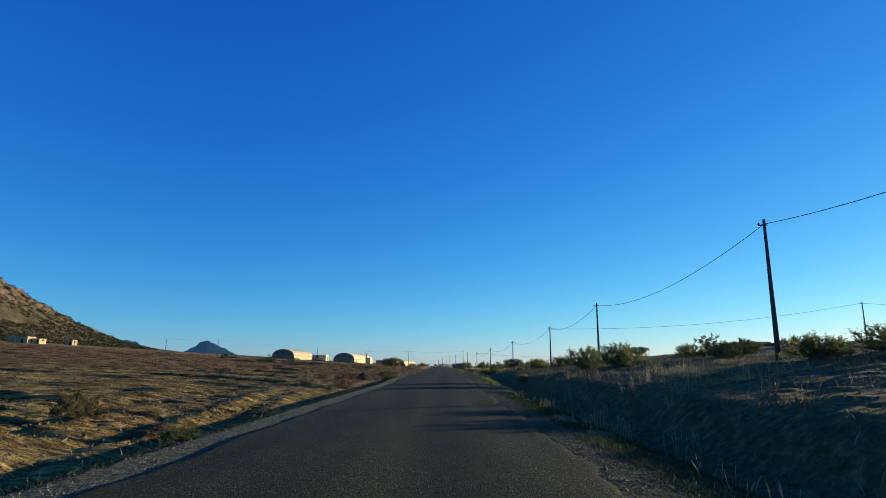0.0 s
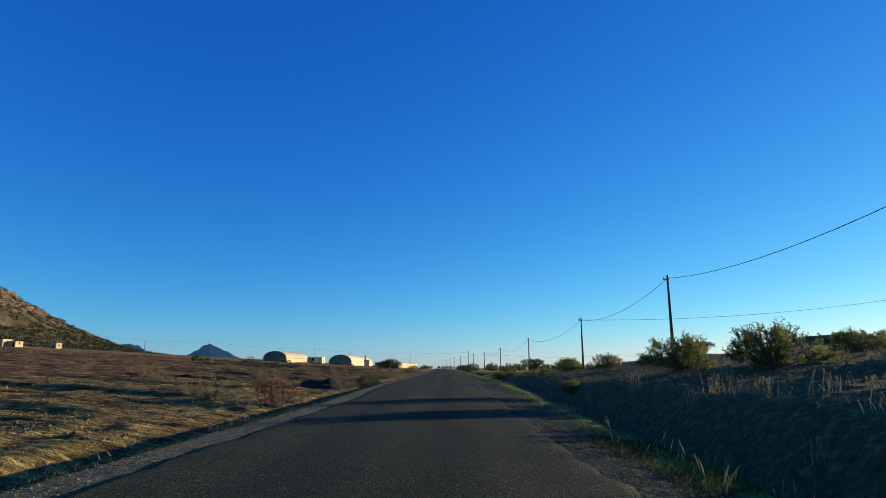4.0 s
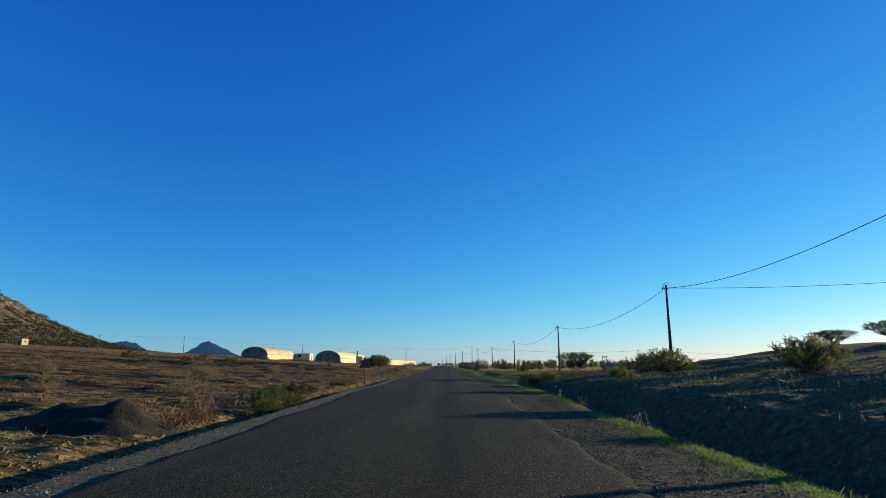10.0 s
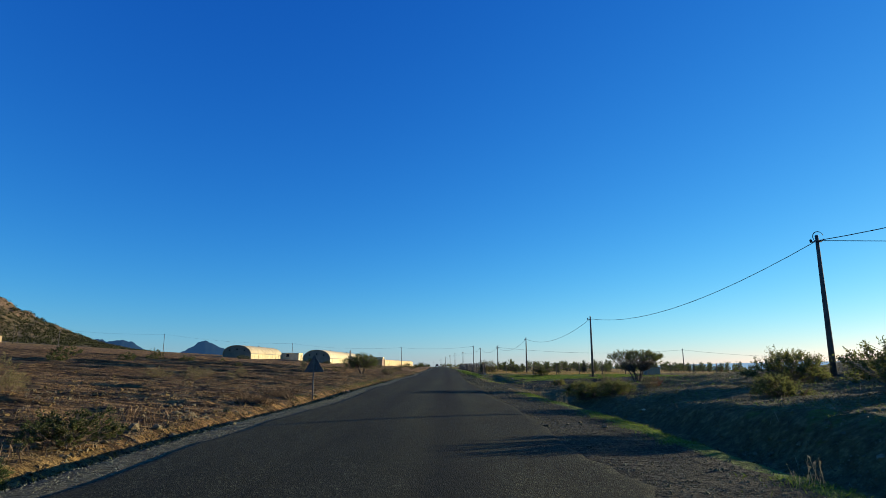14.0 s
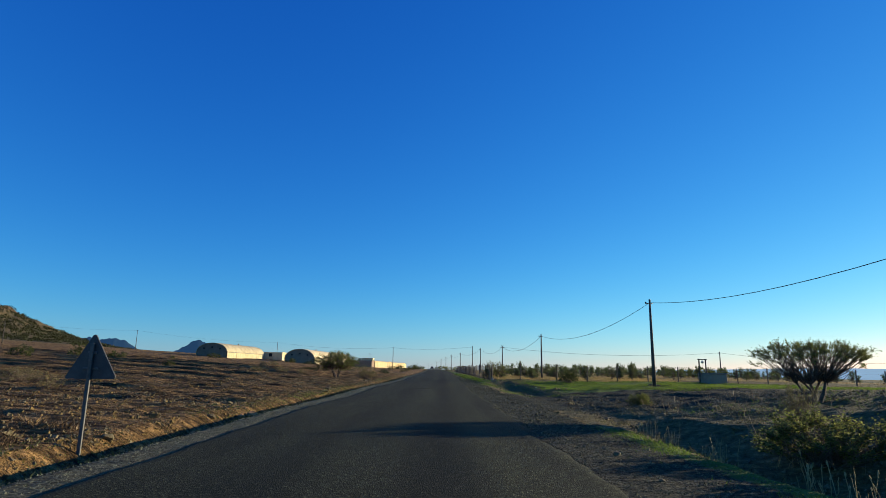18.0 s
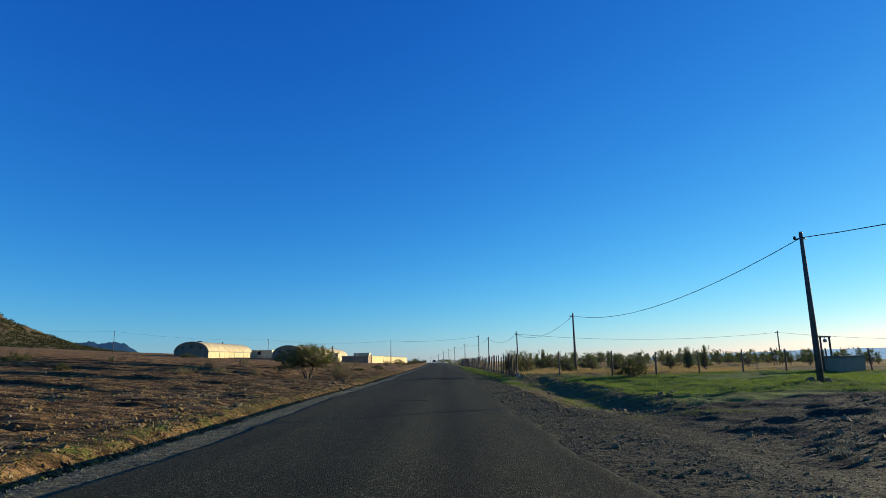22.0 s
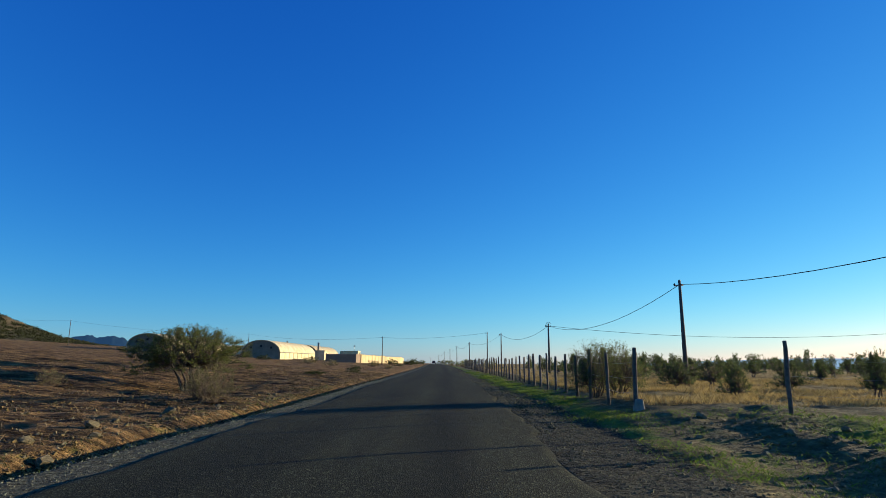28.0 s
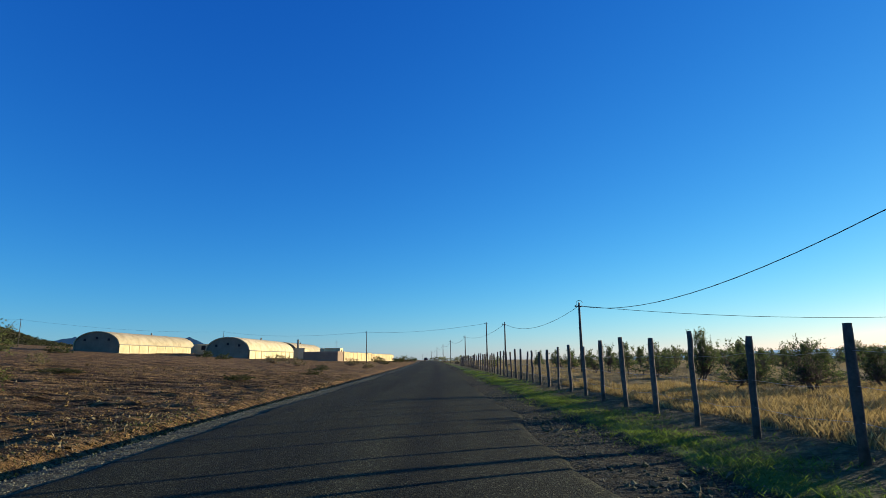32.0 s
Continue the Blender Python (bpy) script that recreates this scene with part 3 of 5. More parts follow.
def build_road():
    y = np.concatenate([np.arange(-60, 0, 2.0), np.arange(0, 210, 0.3), np.arange(210, 700, 3.0)])
    u = np.linspace(0, 1, 47)
    yy, uu = np.meshgrid(y, u, indexing="ij")
    l = edge_l(yy) + 0.11 * wave(yy, 0, 0.7, 1) + 0.10 * wave(yy, 3, 4.0, 2)
    r = edge_r(yy) + 0.13 * wave(yy, 7, 0.7, 3) + 0.16 * wave(yy, 9, 3.5, 4)
    s = l + (r - l) * uu
    x = s + bend(yy)
    z = 0.02 - 0.010 * np.abs(s + 1) + 0.008 * wave(x, yy, 1.3, 5) + 0.012 * wave(x, yy, 5, 6)
    z -= 0.016 * np.clip(yy - 420, 0, 1400) + 0.004 * np.clip(-yy - 40, 0, 500)
    edge = np.minimum(uu, 1 - uu) * 46
    z = np.where(edge < 0.5, z - 0.06, z)
    ob = new("road", mesh_of("road", np.stack([x, yy, z], -1).reshape(-1, 3), grid_faces(*s.shape), ASPHALT, True))
    # oil-dark strip between the wheel tracks, paler polished tracks, frayed dusty edges
    lane = s + 0.12 * wave(yy, 1, 14, 2)
    wear = 1.04 - 0.46 * np.exp(-((lane - 0.05) / 0.42) ** 2) + 0.18 * np.exp(-((lane - 0.95) / 0.34) ** 2) + 0.16 * np.exp(-((lane + 0.9) / 0.36) ** 2)
    wear = wear - 0.15 * np.exp(-((lane + 2.2) / 0.5) ** 2) + 0.35 * np.clip(1 - edge / 4, 0, 1) * (0.5 + 0.5 * wave(x, yy, 0.8, 7))
    a = ob.data.attributes.new("wear", "FLOAT", "POINT")
    a.data.foreach_set("value", np.ascontiguousarray(wear, np.float32).ravel())
    # crumbled slabs where the edge breaks away
    crumb = random.Random(12)
    for k in range(22):
        y0 = crumb.uniform(36.5, 47) if k < 10 else crumb.uniform(60, 135)
        r0 = crumb.uniform(0.05, 0.11)
        x0 = float(edge_r(y0)) + crumb.uniform(-0.12, 0.22)
        bm = bmesh.new()
        ring = [(r0 * crumb.uniform(0.6, 1.1) * math.cos(a), r0 * crumb.uniform(0.6, 1.1) * math.sin(a)) for a in (0.2, 1.1, 2.2, 3.0, 4.1, 5.2)]
        low, top = [bm.verts.new((u, v, -0.05)) for u, v in ring], [bm.verts.new((u * 0.92, v * 0.92, 0.012)) for u, v in ring]
        bm.faces.new(top)
        for q in range(6):
            bm.faces.new((low[q], low[(q + 1) % 6], top[(q + 1) % 6], top[q]))
        bmesh.ops.transform(bm, matrix=pose(x0, y0, gz(x0 + 0.4, y0) + 0.03, crumb.uniform(-9, 9), crumb.uniform(-9, 9), 0), verts=bm.verts)
        part("asphalt_slab", bm, ASPHALT_CHUNK, ob)
    part("joint_seam", box((1.0, 0.06, 0.03), (-1.3, 122.7, -0.0105), 0.006), GRAVEL_STONE, ob, "thin pale seam across the lane")
    return tagged(ob, "worn dark asphalt road with ragged edges", "road", kind="structure")


build_road()


# ---- hills ----
def hill_height(x, y):
    u, v = (x + 524) / 147, (y - 501) / 194
    u, v = u * 0.98 + v * 0.2, v * 0.98 - u * 0.2
    h = 90 * np.exp(-(u * u + v * v) ** 1.25)
    rough = 2.6 * wave(x, y, 26, 1) + 1.8 * wave(x, y, 9, 2) + 0.9 * wave(x, y, 4, 3)
    # ledges of bare rock that stand out of the upper slope
    crag = step(24, 46, h + 7 * wave(x, y, 30, 6))
    ledge = np.abs(wave(x * 0.6, y * 0.6, 13, 7)) * 8.0 + np.abs(wave(x, y, 6, 0)) * 4.0
    return h + rough * np.clip(h / 22, 0, 1) + crag * (ledge - 4.2)


def build_hill():
    x, y = np.meshgrid(np.arange(-760, -250, 2.2), np.arange(120, 960, 2.8))
    h = hill_height(x, y)
    z = ground_z(x, y, False) + h - 1.2
    ob = new("hill", mesh_of("hill", np.stack([x, y, z], -1).reshape(-1, 3), grid_faces(*x.shape), SCRUB, False))
    ob.data.materials.append(ROCK)
    fz = (h + 10 * wave(x, y, 30, 6) + 6 * wave(x, y, 11, 4))[:-1, :-1].ravel()
    ob.data.polygons.foreach_set("material_index", (fz > 34).astype(np.int32))
    return tagged(ob, "scrub-covered hill with a rocky red-brown top", "hill", kind="structure")


build_hill()


def far_ridge(name, label, centre, half_width, depth, height, profile, mat, cells=80):
    """A far mountain; profile gives its crest from 0 to 1 along its width."""
    u, v = np.meshgrid(np.linspace(-1, 1, cells), np.linspace(-1, 1, 17))
    way = Vector((centre[0], centre[1], 0)).normalized()
    side = Vector((way.y, -way.x, 0))
    crest = np.interp((u + 1) / 2, *profile) * height
    z = crest * np.clip(1 - np.abs(v), 0, 1) ** 0.9
    z = z * (1 + 0.035 * wave(u * 9, v * 3 + 1, 1, 2) + 0.03 * wave(u * 24, v * 9, 1, 3)) - 4
    x = centre[0] + side.x * u * half_width + way.x * v * depth
    y = centre[1] + side.y * u * half_width + way.y * v * depth
    ob = new(name, mesh_of(name, np.stack([x, y, z + centre[2]], -1).reshape(-1, 3), grid_faces(*u.shape), mat, True))
    return tagged(ob, label, "mountain", kind="structure")


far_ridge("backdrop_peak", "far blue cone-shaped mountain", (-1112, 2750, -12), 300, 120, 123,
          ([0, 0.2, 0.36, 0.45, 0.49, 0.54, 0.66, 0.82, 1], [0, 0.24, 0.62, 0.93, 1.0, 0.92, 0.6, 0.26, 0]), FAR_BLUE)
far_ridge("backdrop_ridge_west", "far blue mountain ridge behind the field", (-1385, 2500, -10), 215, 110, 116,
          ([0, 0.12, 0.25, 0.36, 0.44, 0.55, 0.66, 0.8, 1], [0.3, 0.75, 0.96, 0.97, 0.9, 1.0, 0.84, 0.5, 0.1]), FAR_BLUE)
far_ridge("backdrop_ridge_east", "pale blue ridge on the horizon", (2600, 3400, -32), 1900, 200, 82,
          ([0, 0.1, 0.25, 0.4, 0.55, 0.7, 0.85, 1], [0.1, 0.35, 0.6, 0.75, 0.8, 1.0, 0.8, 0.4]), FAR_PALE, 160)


# ---- poles and overhead cables ----
def utility_pole(x, y, top, lean=0.0, ring=False, label="grey wooden utility pole with a cable bracket", thick=0.112):
    z = gz(x, y)
    h = top - z
    ob = base_of("utility_pole", pose(x, y, z, 0, lean, 0), label, "utility pole", "roadside poles")
    part("shaft", tube([(0, 0, -0.3), (0, 0, h * 0.5), (0, 0, h)], [thick * 1.2, thick * 0.9, thick * 0.62], 12), POLE, ob)
    part("cap", tube([(0, 0, h), (0, 0, h + 0.05)], [thick * 0.68, thick * 0.5], 10), STEEL, ob, "small metal cap")
    part("bracket", tube([(-0.28, 0, h - 0.28), (0, -0.02, h - 0.22), (0.2, 0, h - 0.25)], [0.028, 0.035, 0.028], 6), STEEL, ob, "steel cable bracket")
    part("insulator", tube([(-0.28, 0, h - 0.3), (-0.28, 0, h - 0.2), (-0.28, 0, h - 0.14)], [0.03, 0.06, 0.03], 8), WIRE, ob, "dark insulator")
    if ring:
        part("cable_ring", tube([(0.24 * math.cos(a), -0.1, h - 0.05 + 0.24 * math.sin(a)) for a in np.linspace(0.3, 5.9, 15)], [0.018] * 15, 5), WIRE, ob, "coil of spare black cable")
    return Vector((x, y, top - 0.2))


def cable(a, b, sag, radius=0.017, label="black overhead cable hanging between poles"):
    pts = []
    for k in range(17):
        u = k / 16
        p = a.lerp(b, u)
        pts.append((p.x, p.y, p.z - 4 * sag * u * (1 - u)))
    me = bpy.data.meshes.new("overhead_cable")
    bm = tube(pts, [radius] * 17, 5)
    bm.to_mesh(me)
    bm.free()
    me.materials.append(WIRE)
    return tagged(new("overhead_cable", me), label, "cable", "overhead cables")


LINE = [(15.5, -6.0, 9.0, False), (15.8, 28.0, 8.5, False), (16.1, 61.3, 7.8, False), (16.45, 90.9, 7.12, True), (14.65, 125.2, 6.3, False),
        (12.62, 159.6, 5.7, False), (10.55, 188.9, 5.2, True), (8.9, 224.0, 5.9, False)]
tops = [utility_pole(*p[:3], ring=p[3]) for p in LINE]
for a, b, sag in zip(tops, tops[1:], (1.25, 1.2, 1.0, 1.25, 1.25, 1.2, 1.1)):
    cable(a, b, sag)
# branch lines that leave the row of poles to the right
q0 = utility_pole(65, 90, 11.2, label="slim utility pole on the ridge")
q1 = utility_pole(120, 88, 11.5, label="slim utility pole on the ridge")
cable(tops[3], q0, 1.2)
cable(q0, q1, 1.2)
q5 = utility_pole(49.1, 188.3, 4.75, label="slim utility pole in the orchard")
q6 = utility_pole(92, 186, 3.9, label="slim utility pole in the orchard")
cable(tops[6], q5, 0.9)
cable(q5, q6, 1.0)
# taller line that crosses the road further on
xr = utility_pole(7.8, 240.8, 6.95, label="tall utility pole beside the road")
xl = utility_pole(-17.1, 284.0, 7.75, label="tall utility pole before the long wall")
cable(xr, xl, 0.6)
far = [utility_pole(x, y, t, label="distant utility pole along the road") for x, y, t in
       ((5.2, 262, 5.6), (3.0, 300, 5.8), (1.2, 335, 5.6), (-1.0, 375, 5.4), (-4, 430, 4.6), (-12, 560, 4.0))]
for a, b in zip([tops[7]] + far, far):
    cable(a, b, 0.9)
left_line = [utility_pole(x, y, gz(x, y) + h, label="thin utility pole in the far field") for x, y, h in
             ((-76, 352, 8.0), (-122, 316, 8.0), (-168, 290, 8))]
for a, b in zip([xl] + left_line, left_line):
    cable(a, b, 1.2)
for x, y, h in ((-108, 227, 5.2), (-190, 300, 8), (-207, 345, 8), (-245, 330, 8)):
    utility_pole(x, y, gz(x, y) + h, label="thin utility pole at the foot of the hill")


# ---- fences ----
def fence(name, points, label, wire_heights=(0.45, 0.85, 1.25)):
    ob = base_of(name, pose(points[0][0], points[0][1], gz(*points[0])), label, "fence")
    o = ob.matrix_basis.translation
    rng = random.Random(len(points))
    heads = []
    for k, (x, y) in enumerate(points):
        h = rng.uniform(1.45, 1.72)
        dx, dy = rng.gauss(0, 0.045), rng.gauss(0, 0.045)
        z = gz(x, y)
        r = rng.uniform(0.046, 0.064)
        ring = [(0, 0, -0.25)] + [(dx * u + rng.gauss(0, 0.008), dy * u + rng.gauss(0, 0.008), h * u) for u in (0.2, 0.45, 0.7, 0.9)] + [(dx, dy, h)]
        p = part("post", tube(ring, [r * 1.12] + [r * rng.uniform(0.9, 1.12) for _ in range(4)] + [r * 0.86], 7), POST_WOOD, ob)
        p.location = (x - o.x, y - o.y, z - o.z)
        heads.append((x - o.x, y - o.y, z - o.z))
    for w in wire_heights:
        pts = []
        for (x0, y0, z0), (x1, y1, z1) in zip(heads, heads[1:]):
            pts += [(x0, y0, z0 + w), ((x0 + x1) / 2, (y0 + y1) / 2, (z0 + z1) / 2 + w - 0.05)]
        pts.append((heads[-1][0], heads[-1][1], heads[-1][2] + w))
        part("strand", tube(pts, [0.0035] * len(pts), 4), STEEL, ob, "thin wire strand")
    return ob


post_y = [144.05, 146.5, 148.72, 150.7, 152.75] + [154.95 + 1.98 * k for k in range(48)]
road_fence = [(4.93 - 0.0065 * (v - 143.8) + float(bend(v)), v) for v in post_y]
fence("roadside_fence", road_fence, "wire fence on dark wooden posts along the road")
cross_fence = [(7.55, 141.6)] + [(11.0 + 2.98 * k, 141.3 + 0.12 * k) for k in range(26)]
fence("field_fence", cross_fence, "wire fence on dark posts between crop and orchard")
foot = base_of("concrete_footing", pose(5.0, 144.0, gz(5.0, 144.0)), "pale concrete footing at the fence corner", "footing")
bm = box((0.27, 0.25, 0.34), (0, 0, -0.06), 0.03)
for v in bm.verts:
    if v.co.z > 0.2:
        v.co.x *= 0.72
        v.co.y *= 0.72
part("block", bm, CONCRETE, foot)


# ---- warning sign seen from behind ----
def warning_sign(x, y):
    z = gz(x, y) + 0.14
    ob = base_of("road_sign", pose(x, y, z, 0, 0, -4), "triangular road sign seen from its dull grey back", "road sign")
    part("post", box((0.07, 0.04, 2.25), (0, 0, -0.35), 0.006), SIGN_POST, ob, "dull galvanised post")
    bm = bmesh.new()
    a, yb = 0.5, 0.035
    pts = []
    for c, r in (((-a + 0.05, 1.27), 200), ((a - 0.05, 1.27), 300), ((0, 1.27 + 0.74), 60)):
        for k in range(4):
            w = radians(r + k * 30)
            pts.append((c[0] + 0.05 * math.cos(w), c[1] + 0.05 * math.sin(w)))
    back = [bm.verts.new((p[0], yb, p[1])) for p in pts]
    front = [bm.verts.new((p[0], yb + 0.025, p[1])) for p in pts]
    bm.faces.new(back)
    bm.faces.new(front[::-1])
    for k in range(len(pts)):
        bm.faces.new((back[k], front[k], front[(k + 1) % 12], back[(k + 1) % 12]))
    part("plate", bm, SIGN_BACK, ob, "dark triangular plate")
    for h in (1.4, 1.7):
        part("clamp", box((0.3 if h < 1.5 else 0.18, 0.03, 0.04), (0, 0.022, h), 0.004), SIGN_POST, ob)
    return ob


SIGN_POST = material("dull_post", [(0.08, 0.08, 0.075), (0.16, 0.155, 0.14)], 0.2, 0.6, 0.1, 0.05, 0.5)
SIGN_BACK = material("sign_back", [(0.05, 0.05, 0.05), (0.085, 0.085, 0.08)], 0.3, 0.55, 0.1, 0.05, 0.3)
warning_sign(-6.74, 95.3)


# ---- well with a frame ----
def well(x, y):
    z = gz(x, y)
    ob = base_of("well", pose(x, y, z, 0, 0, 12), "dark stone well box under a pulley frame", "well")
    part("box_wall", box((1.9, 1.7, 0.98), (0.45, 0, -0.1), 0.05), PINK_WALL, ob)
    part("cover", box((2.0, 1.8, 0.08), (0.45, 0, 0.88), 0.02), CONCRETE, ob)
    for sx in (-0.75, -0.05):
        part("upright", box((0.09, 0.09, 2.3), (sx, 0.2, -0.1), 0.01), DARK_WOOD, ob)
    part("crossbar", box((0.95, 0.09, 0.09), (-0.4, 0.2, 2.15), 0.01), DARK_WOOD, ob)
    part("pulley", tube([(-0.4, 0.16, 1.95), (-0.4, 0.24, 1.95)], [0.12, 0.12], 12), STEEL, ob)
    part("hanger", tube([(-0.4, 0.2, 2.16), (-0.4, 0.2, 2.03)], [0.012, 0.012], 5), STEEL, ob)


well(25.0, 139.8)


# ---- farm buildings beyond the field ----
def vault_hall(x, y, width, length, height, label):
    """Barrel-vaulted hall; x, y: middle of its near end wall."""
    z = gz(x, y) - 0.1
    ob = base_of("vaulted_hall", pose(x, y, z, 0, 0, 0), label, "farm building", "vaulted halls")
    a, wall = width / 2, height * 0.34
    arc = [(-a * math.cos(t), wall + (height - wall) * math.sin(t)) for t in np.linspace(0, math.pi, 25)]
    # end walls
    for name, yy in (("end_wall", 0.0), ("end_wall", length)):
        bm = bmesh.new()
        for d in (0, 0.3):
            vs = [bm.verts.new((-a + 0.12, yy + d, -0.6))] + [bm.verts.new((px * 0.975, yy + d, pz * 0.985)) for px, pz in arc] + [bm.verts.new((a - 0.12, yy + d, -0.6))]
            bm.faces.new(vs if d == 0 else vs[::-1])
        part(name, bm, GABLE, ob, "grey-brown rendered gable wall")
    # roof shell with thickness
    bm = bmesh.new()
    rows = []
    n = 25
    for k in range(n):
        yy = -0.25 + (length + 0.5) * k / (n - 1)
        ripple = 0.03 * (k % 2)
        rows.append(([bm.verts.new((px, yy, pz + ripple)) for px, pz in arc], [bm.verts.new((px * 0.965, yy, pz * 0.965)) for px, pz in arc]))
    for (o0, i0), (o1, i1) in zip(rows, rows[1:]):
        for q in range(24):
            bm.faces.new((o0[q], o1[q], o1[q + 1], o0[q + 1]))
            bm.faces.new((i0[q], i0[q + 1], i1[q + 1], i1[q]))
    for o, i in (rows[0], rows[-1]):
        for q in range(24):
            bm.faces.new((o[q], o[q + 1], i[q + 1], i[q]))
    part("vault_roof", bm, VAULT, ob, "weathered cream barrel roof")
    for sx in (-1, 1):
        part("side_wall", box((0.3, length, wall + 0.65), (sx * (a - 0.13), length / 2, -0.6)), PLASTER, ob, "cream plaster side wall")
        part("eave", box((0.35, length + 0.4, 0.18), (sx * (a + 0.02), length / 2, wall - 0.05), 0.02), CONCRETE, ob, "long dark eave ledge")
        for k in range(1, 9):
            part("buttress", box((0.12, 0.35, wall + 0.3), (sx * (a + 0.05), length * k / 9, -0.4), 0.02), PLASTER, ob)
    for px, pz in ((-2.6, 0.58), (0, 0.66), (2.6, 0.58)):
        w = part("window", box((0.5, 0.14, 0.5), (px * width / 10, -0.05, height * pz - 0.2)), DARK_GAP, ob, "small dark square window")
    part("roof_vent", tube([(0, length * 0.62, height - 0.1), (0, length * 0.62, height + 0.55)], [0.25, 0.2], 8), CONCRETE, ob)
    return ob


vault_hall(-75.6, 275.5, 10.2, 39, 4.55, "long cream barrel-vaulted farm hall")
vault_hall(-47.2, 277.0, 9.9, 39, 4.75, "second cream barrel-vaulted farm hall beside the first")
vault_hall(-50.5, 334.0, 10.0, 40, 4.9, "further cream barrel-vaulted hall behind the others")


def block_house(name, x, y, size, mat, label, openings=(), parapet=True, turn=0, sub=None):
    z = gz(x, y) - 0.1
    ob = base_of(name, pose(x, y, z, 0, 0, turn), label, "building")
    w, d, h = size
    part("body", box((w, d, h + 0.5), (0, 0, -0.5), 0.04), mat, ob)
    if parapet:
        for sx in (-1, 1):
            part("parapet", box((0.2, d + 0.1, 0.35), (sx * (w / 2 - 0.08), 0, h - 0.003), 0.02), mat, ob)
        for sy in (-1, 1):
            part("parapet", box((w - 0.3, 0.2, 0.35), (0, sy * (d / 2 - 0.06), h - 0.003), 0.02), mat, ob)
    for face, u, zz, ww, hh in openings:
        at = {"front": (u, -d / 2 - 0.01, zz), "right": (w / 2 + 0.01, u, zz)}[face]
        sz = (ww, 0.12, hh) if face == "front" else (0.12, ww, hh)
        frm = part("window" if zz > 0.4 else "door", box(sz, at), DARK_GAP, ob, "dark opening")
        big = (ww + 0.2, 0.06, 0.1) if face == "front" else (0.06, ww + 0.2, 0.1)
        part("sill", box(big, (at[0], at[1], zz - 0.1), 0.01), CONCRETE, frm)
    return ob


block_house("annex", -67.3, 319.5, (7.4, 7, 2.8), PLASTER, "small cream annex beside the vaulted hall", (("front", -1.0, 1.5, 1.2, 1.2), ("right", 0.5, 0, 1.2, 2.2)))
block_house("annex", -42.4, 325.0, (4.0, 6, 3.0), PLASTER, "small cream annex with a flue", (("right", 0.2, 1.4, 1.0, 1.0),))
flue = base_of("chimney_flue", pose(-42.9, 324.0, gz(-42.4, 325) + 3.0), "tall dark flue pipe on the annex roof", "chimney")
part("pipe", tube([(0, 0, -0.1), (0, 0, 2.6)], [0.35, 0.3], 10), CONCRETE, flue)
part("cowl", tube([(0, 0, 2.6), (0, 0, 2.85)], [0.42, 0.3], 10), STEEL, flue)
block_house("yard_house", -29.6, 297.0, (8.6, 9, 2.0), PINK_WALL, "low pink-brown rendered house with flat roof")
block_house("roof_room", -27.4, 298.5, (4.0, 4.5, 3.1), PLASTER, "cream room rising above the flat roof", (("right", 0, 2.4, 0.9, 0.6),))
tank = base_of("roof_tank", pose(-30.2, 297.2, gz(-29.6, 297.0) + 1.88), "pale water tank on the flat roof", "water tank")
part("drum", tube([(0, 0, 0), (0, 0, 0.1), (0, 0, 1.1), (0, 0, 1.3)], [0.55, 0.6, 0.6, 0.3], 14), PLASTER, tank)
aerial = base_of("roof_aerial", pose(-26.9, 299, gz(-27.4, 298.5) + 2.95), "thin aerial mast on the roof", "aerial")
part("mast", tube([(0, 0, 0), (0, 0, 2.2)], [0.04, 0.025], 6), STEEL, aerial)
for k in range(3):
    part("rod", tube([(-0.5 + 0.1 * k, 0, 1.7 + 0.2 * k), (0.5 - 0.1 * k, 0, 1.7 + 0.2 * k)], [0.015, 0.015], 5), STEEL, aerial)


def yard_wall(a, b, height):
    a, b = Vector(a), Vector(b)
    n = 16
    ob = base_of("yard_wall", pose(a.x, a.y, gz(a.x, a.y), 0, 0, math.degrees(math.atan2(b.y - a.y, b.x - a.x))), "long ochre yard wall with pilasters", "wall")
    ln = (b - a).length / n
    for k in range(n):
        p = a.lerp(b, (k + 0.5) / n)
        dz = gz(p.x, p.y) - gz(a.x, a.y)
        part("panel", box((ln - 0.45, 0.25, height + 0.6), ((k + 0.5) * ln, 0, dz - 0.6), 0.02), OCHRE, ob)
        part("pilaster", box((0.45, 0.4, height + 0.75), (k * ln, 0, dz - 0.6), 0.03), OCHRE, ob)
        part("coping", box((ln - 0.45, 0.36, 0.1), ((k + 0.5) * ln, 0, dz + height), 0.02), CONCRETE, ob)


yard_wall((-25.2, 301), (-19.4, 392), 2.35)
for x, y, s in ((-205, 285, (7, 6, 2.9)), (-199.2, 287, (3.6, 5, 2.3)), (-211, 287, (4, 5, 2.6)), (-228, 357, (4.5, 5, 3.0))):
    block_house("hut", x, y, s, BEIGE, "ochre flat-roofed hut at the foot of the hill", (("right", 0, 1.4, 0.9, 0.9), ("front", 1, 0, 1, 2)))


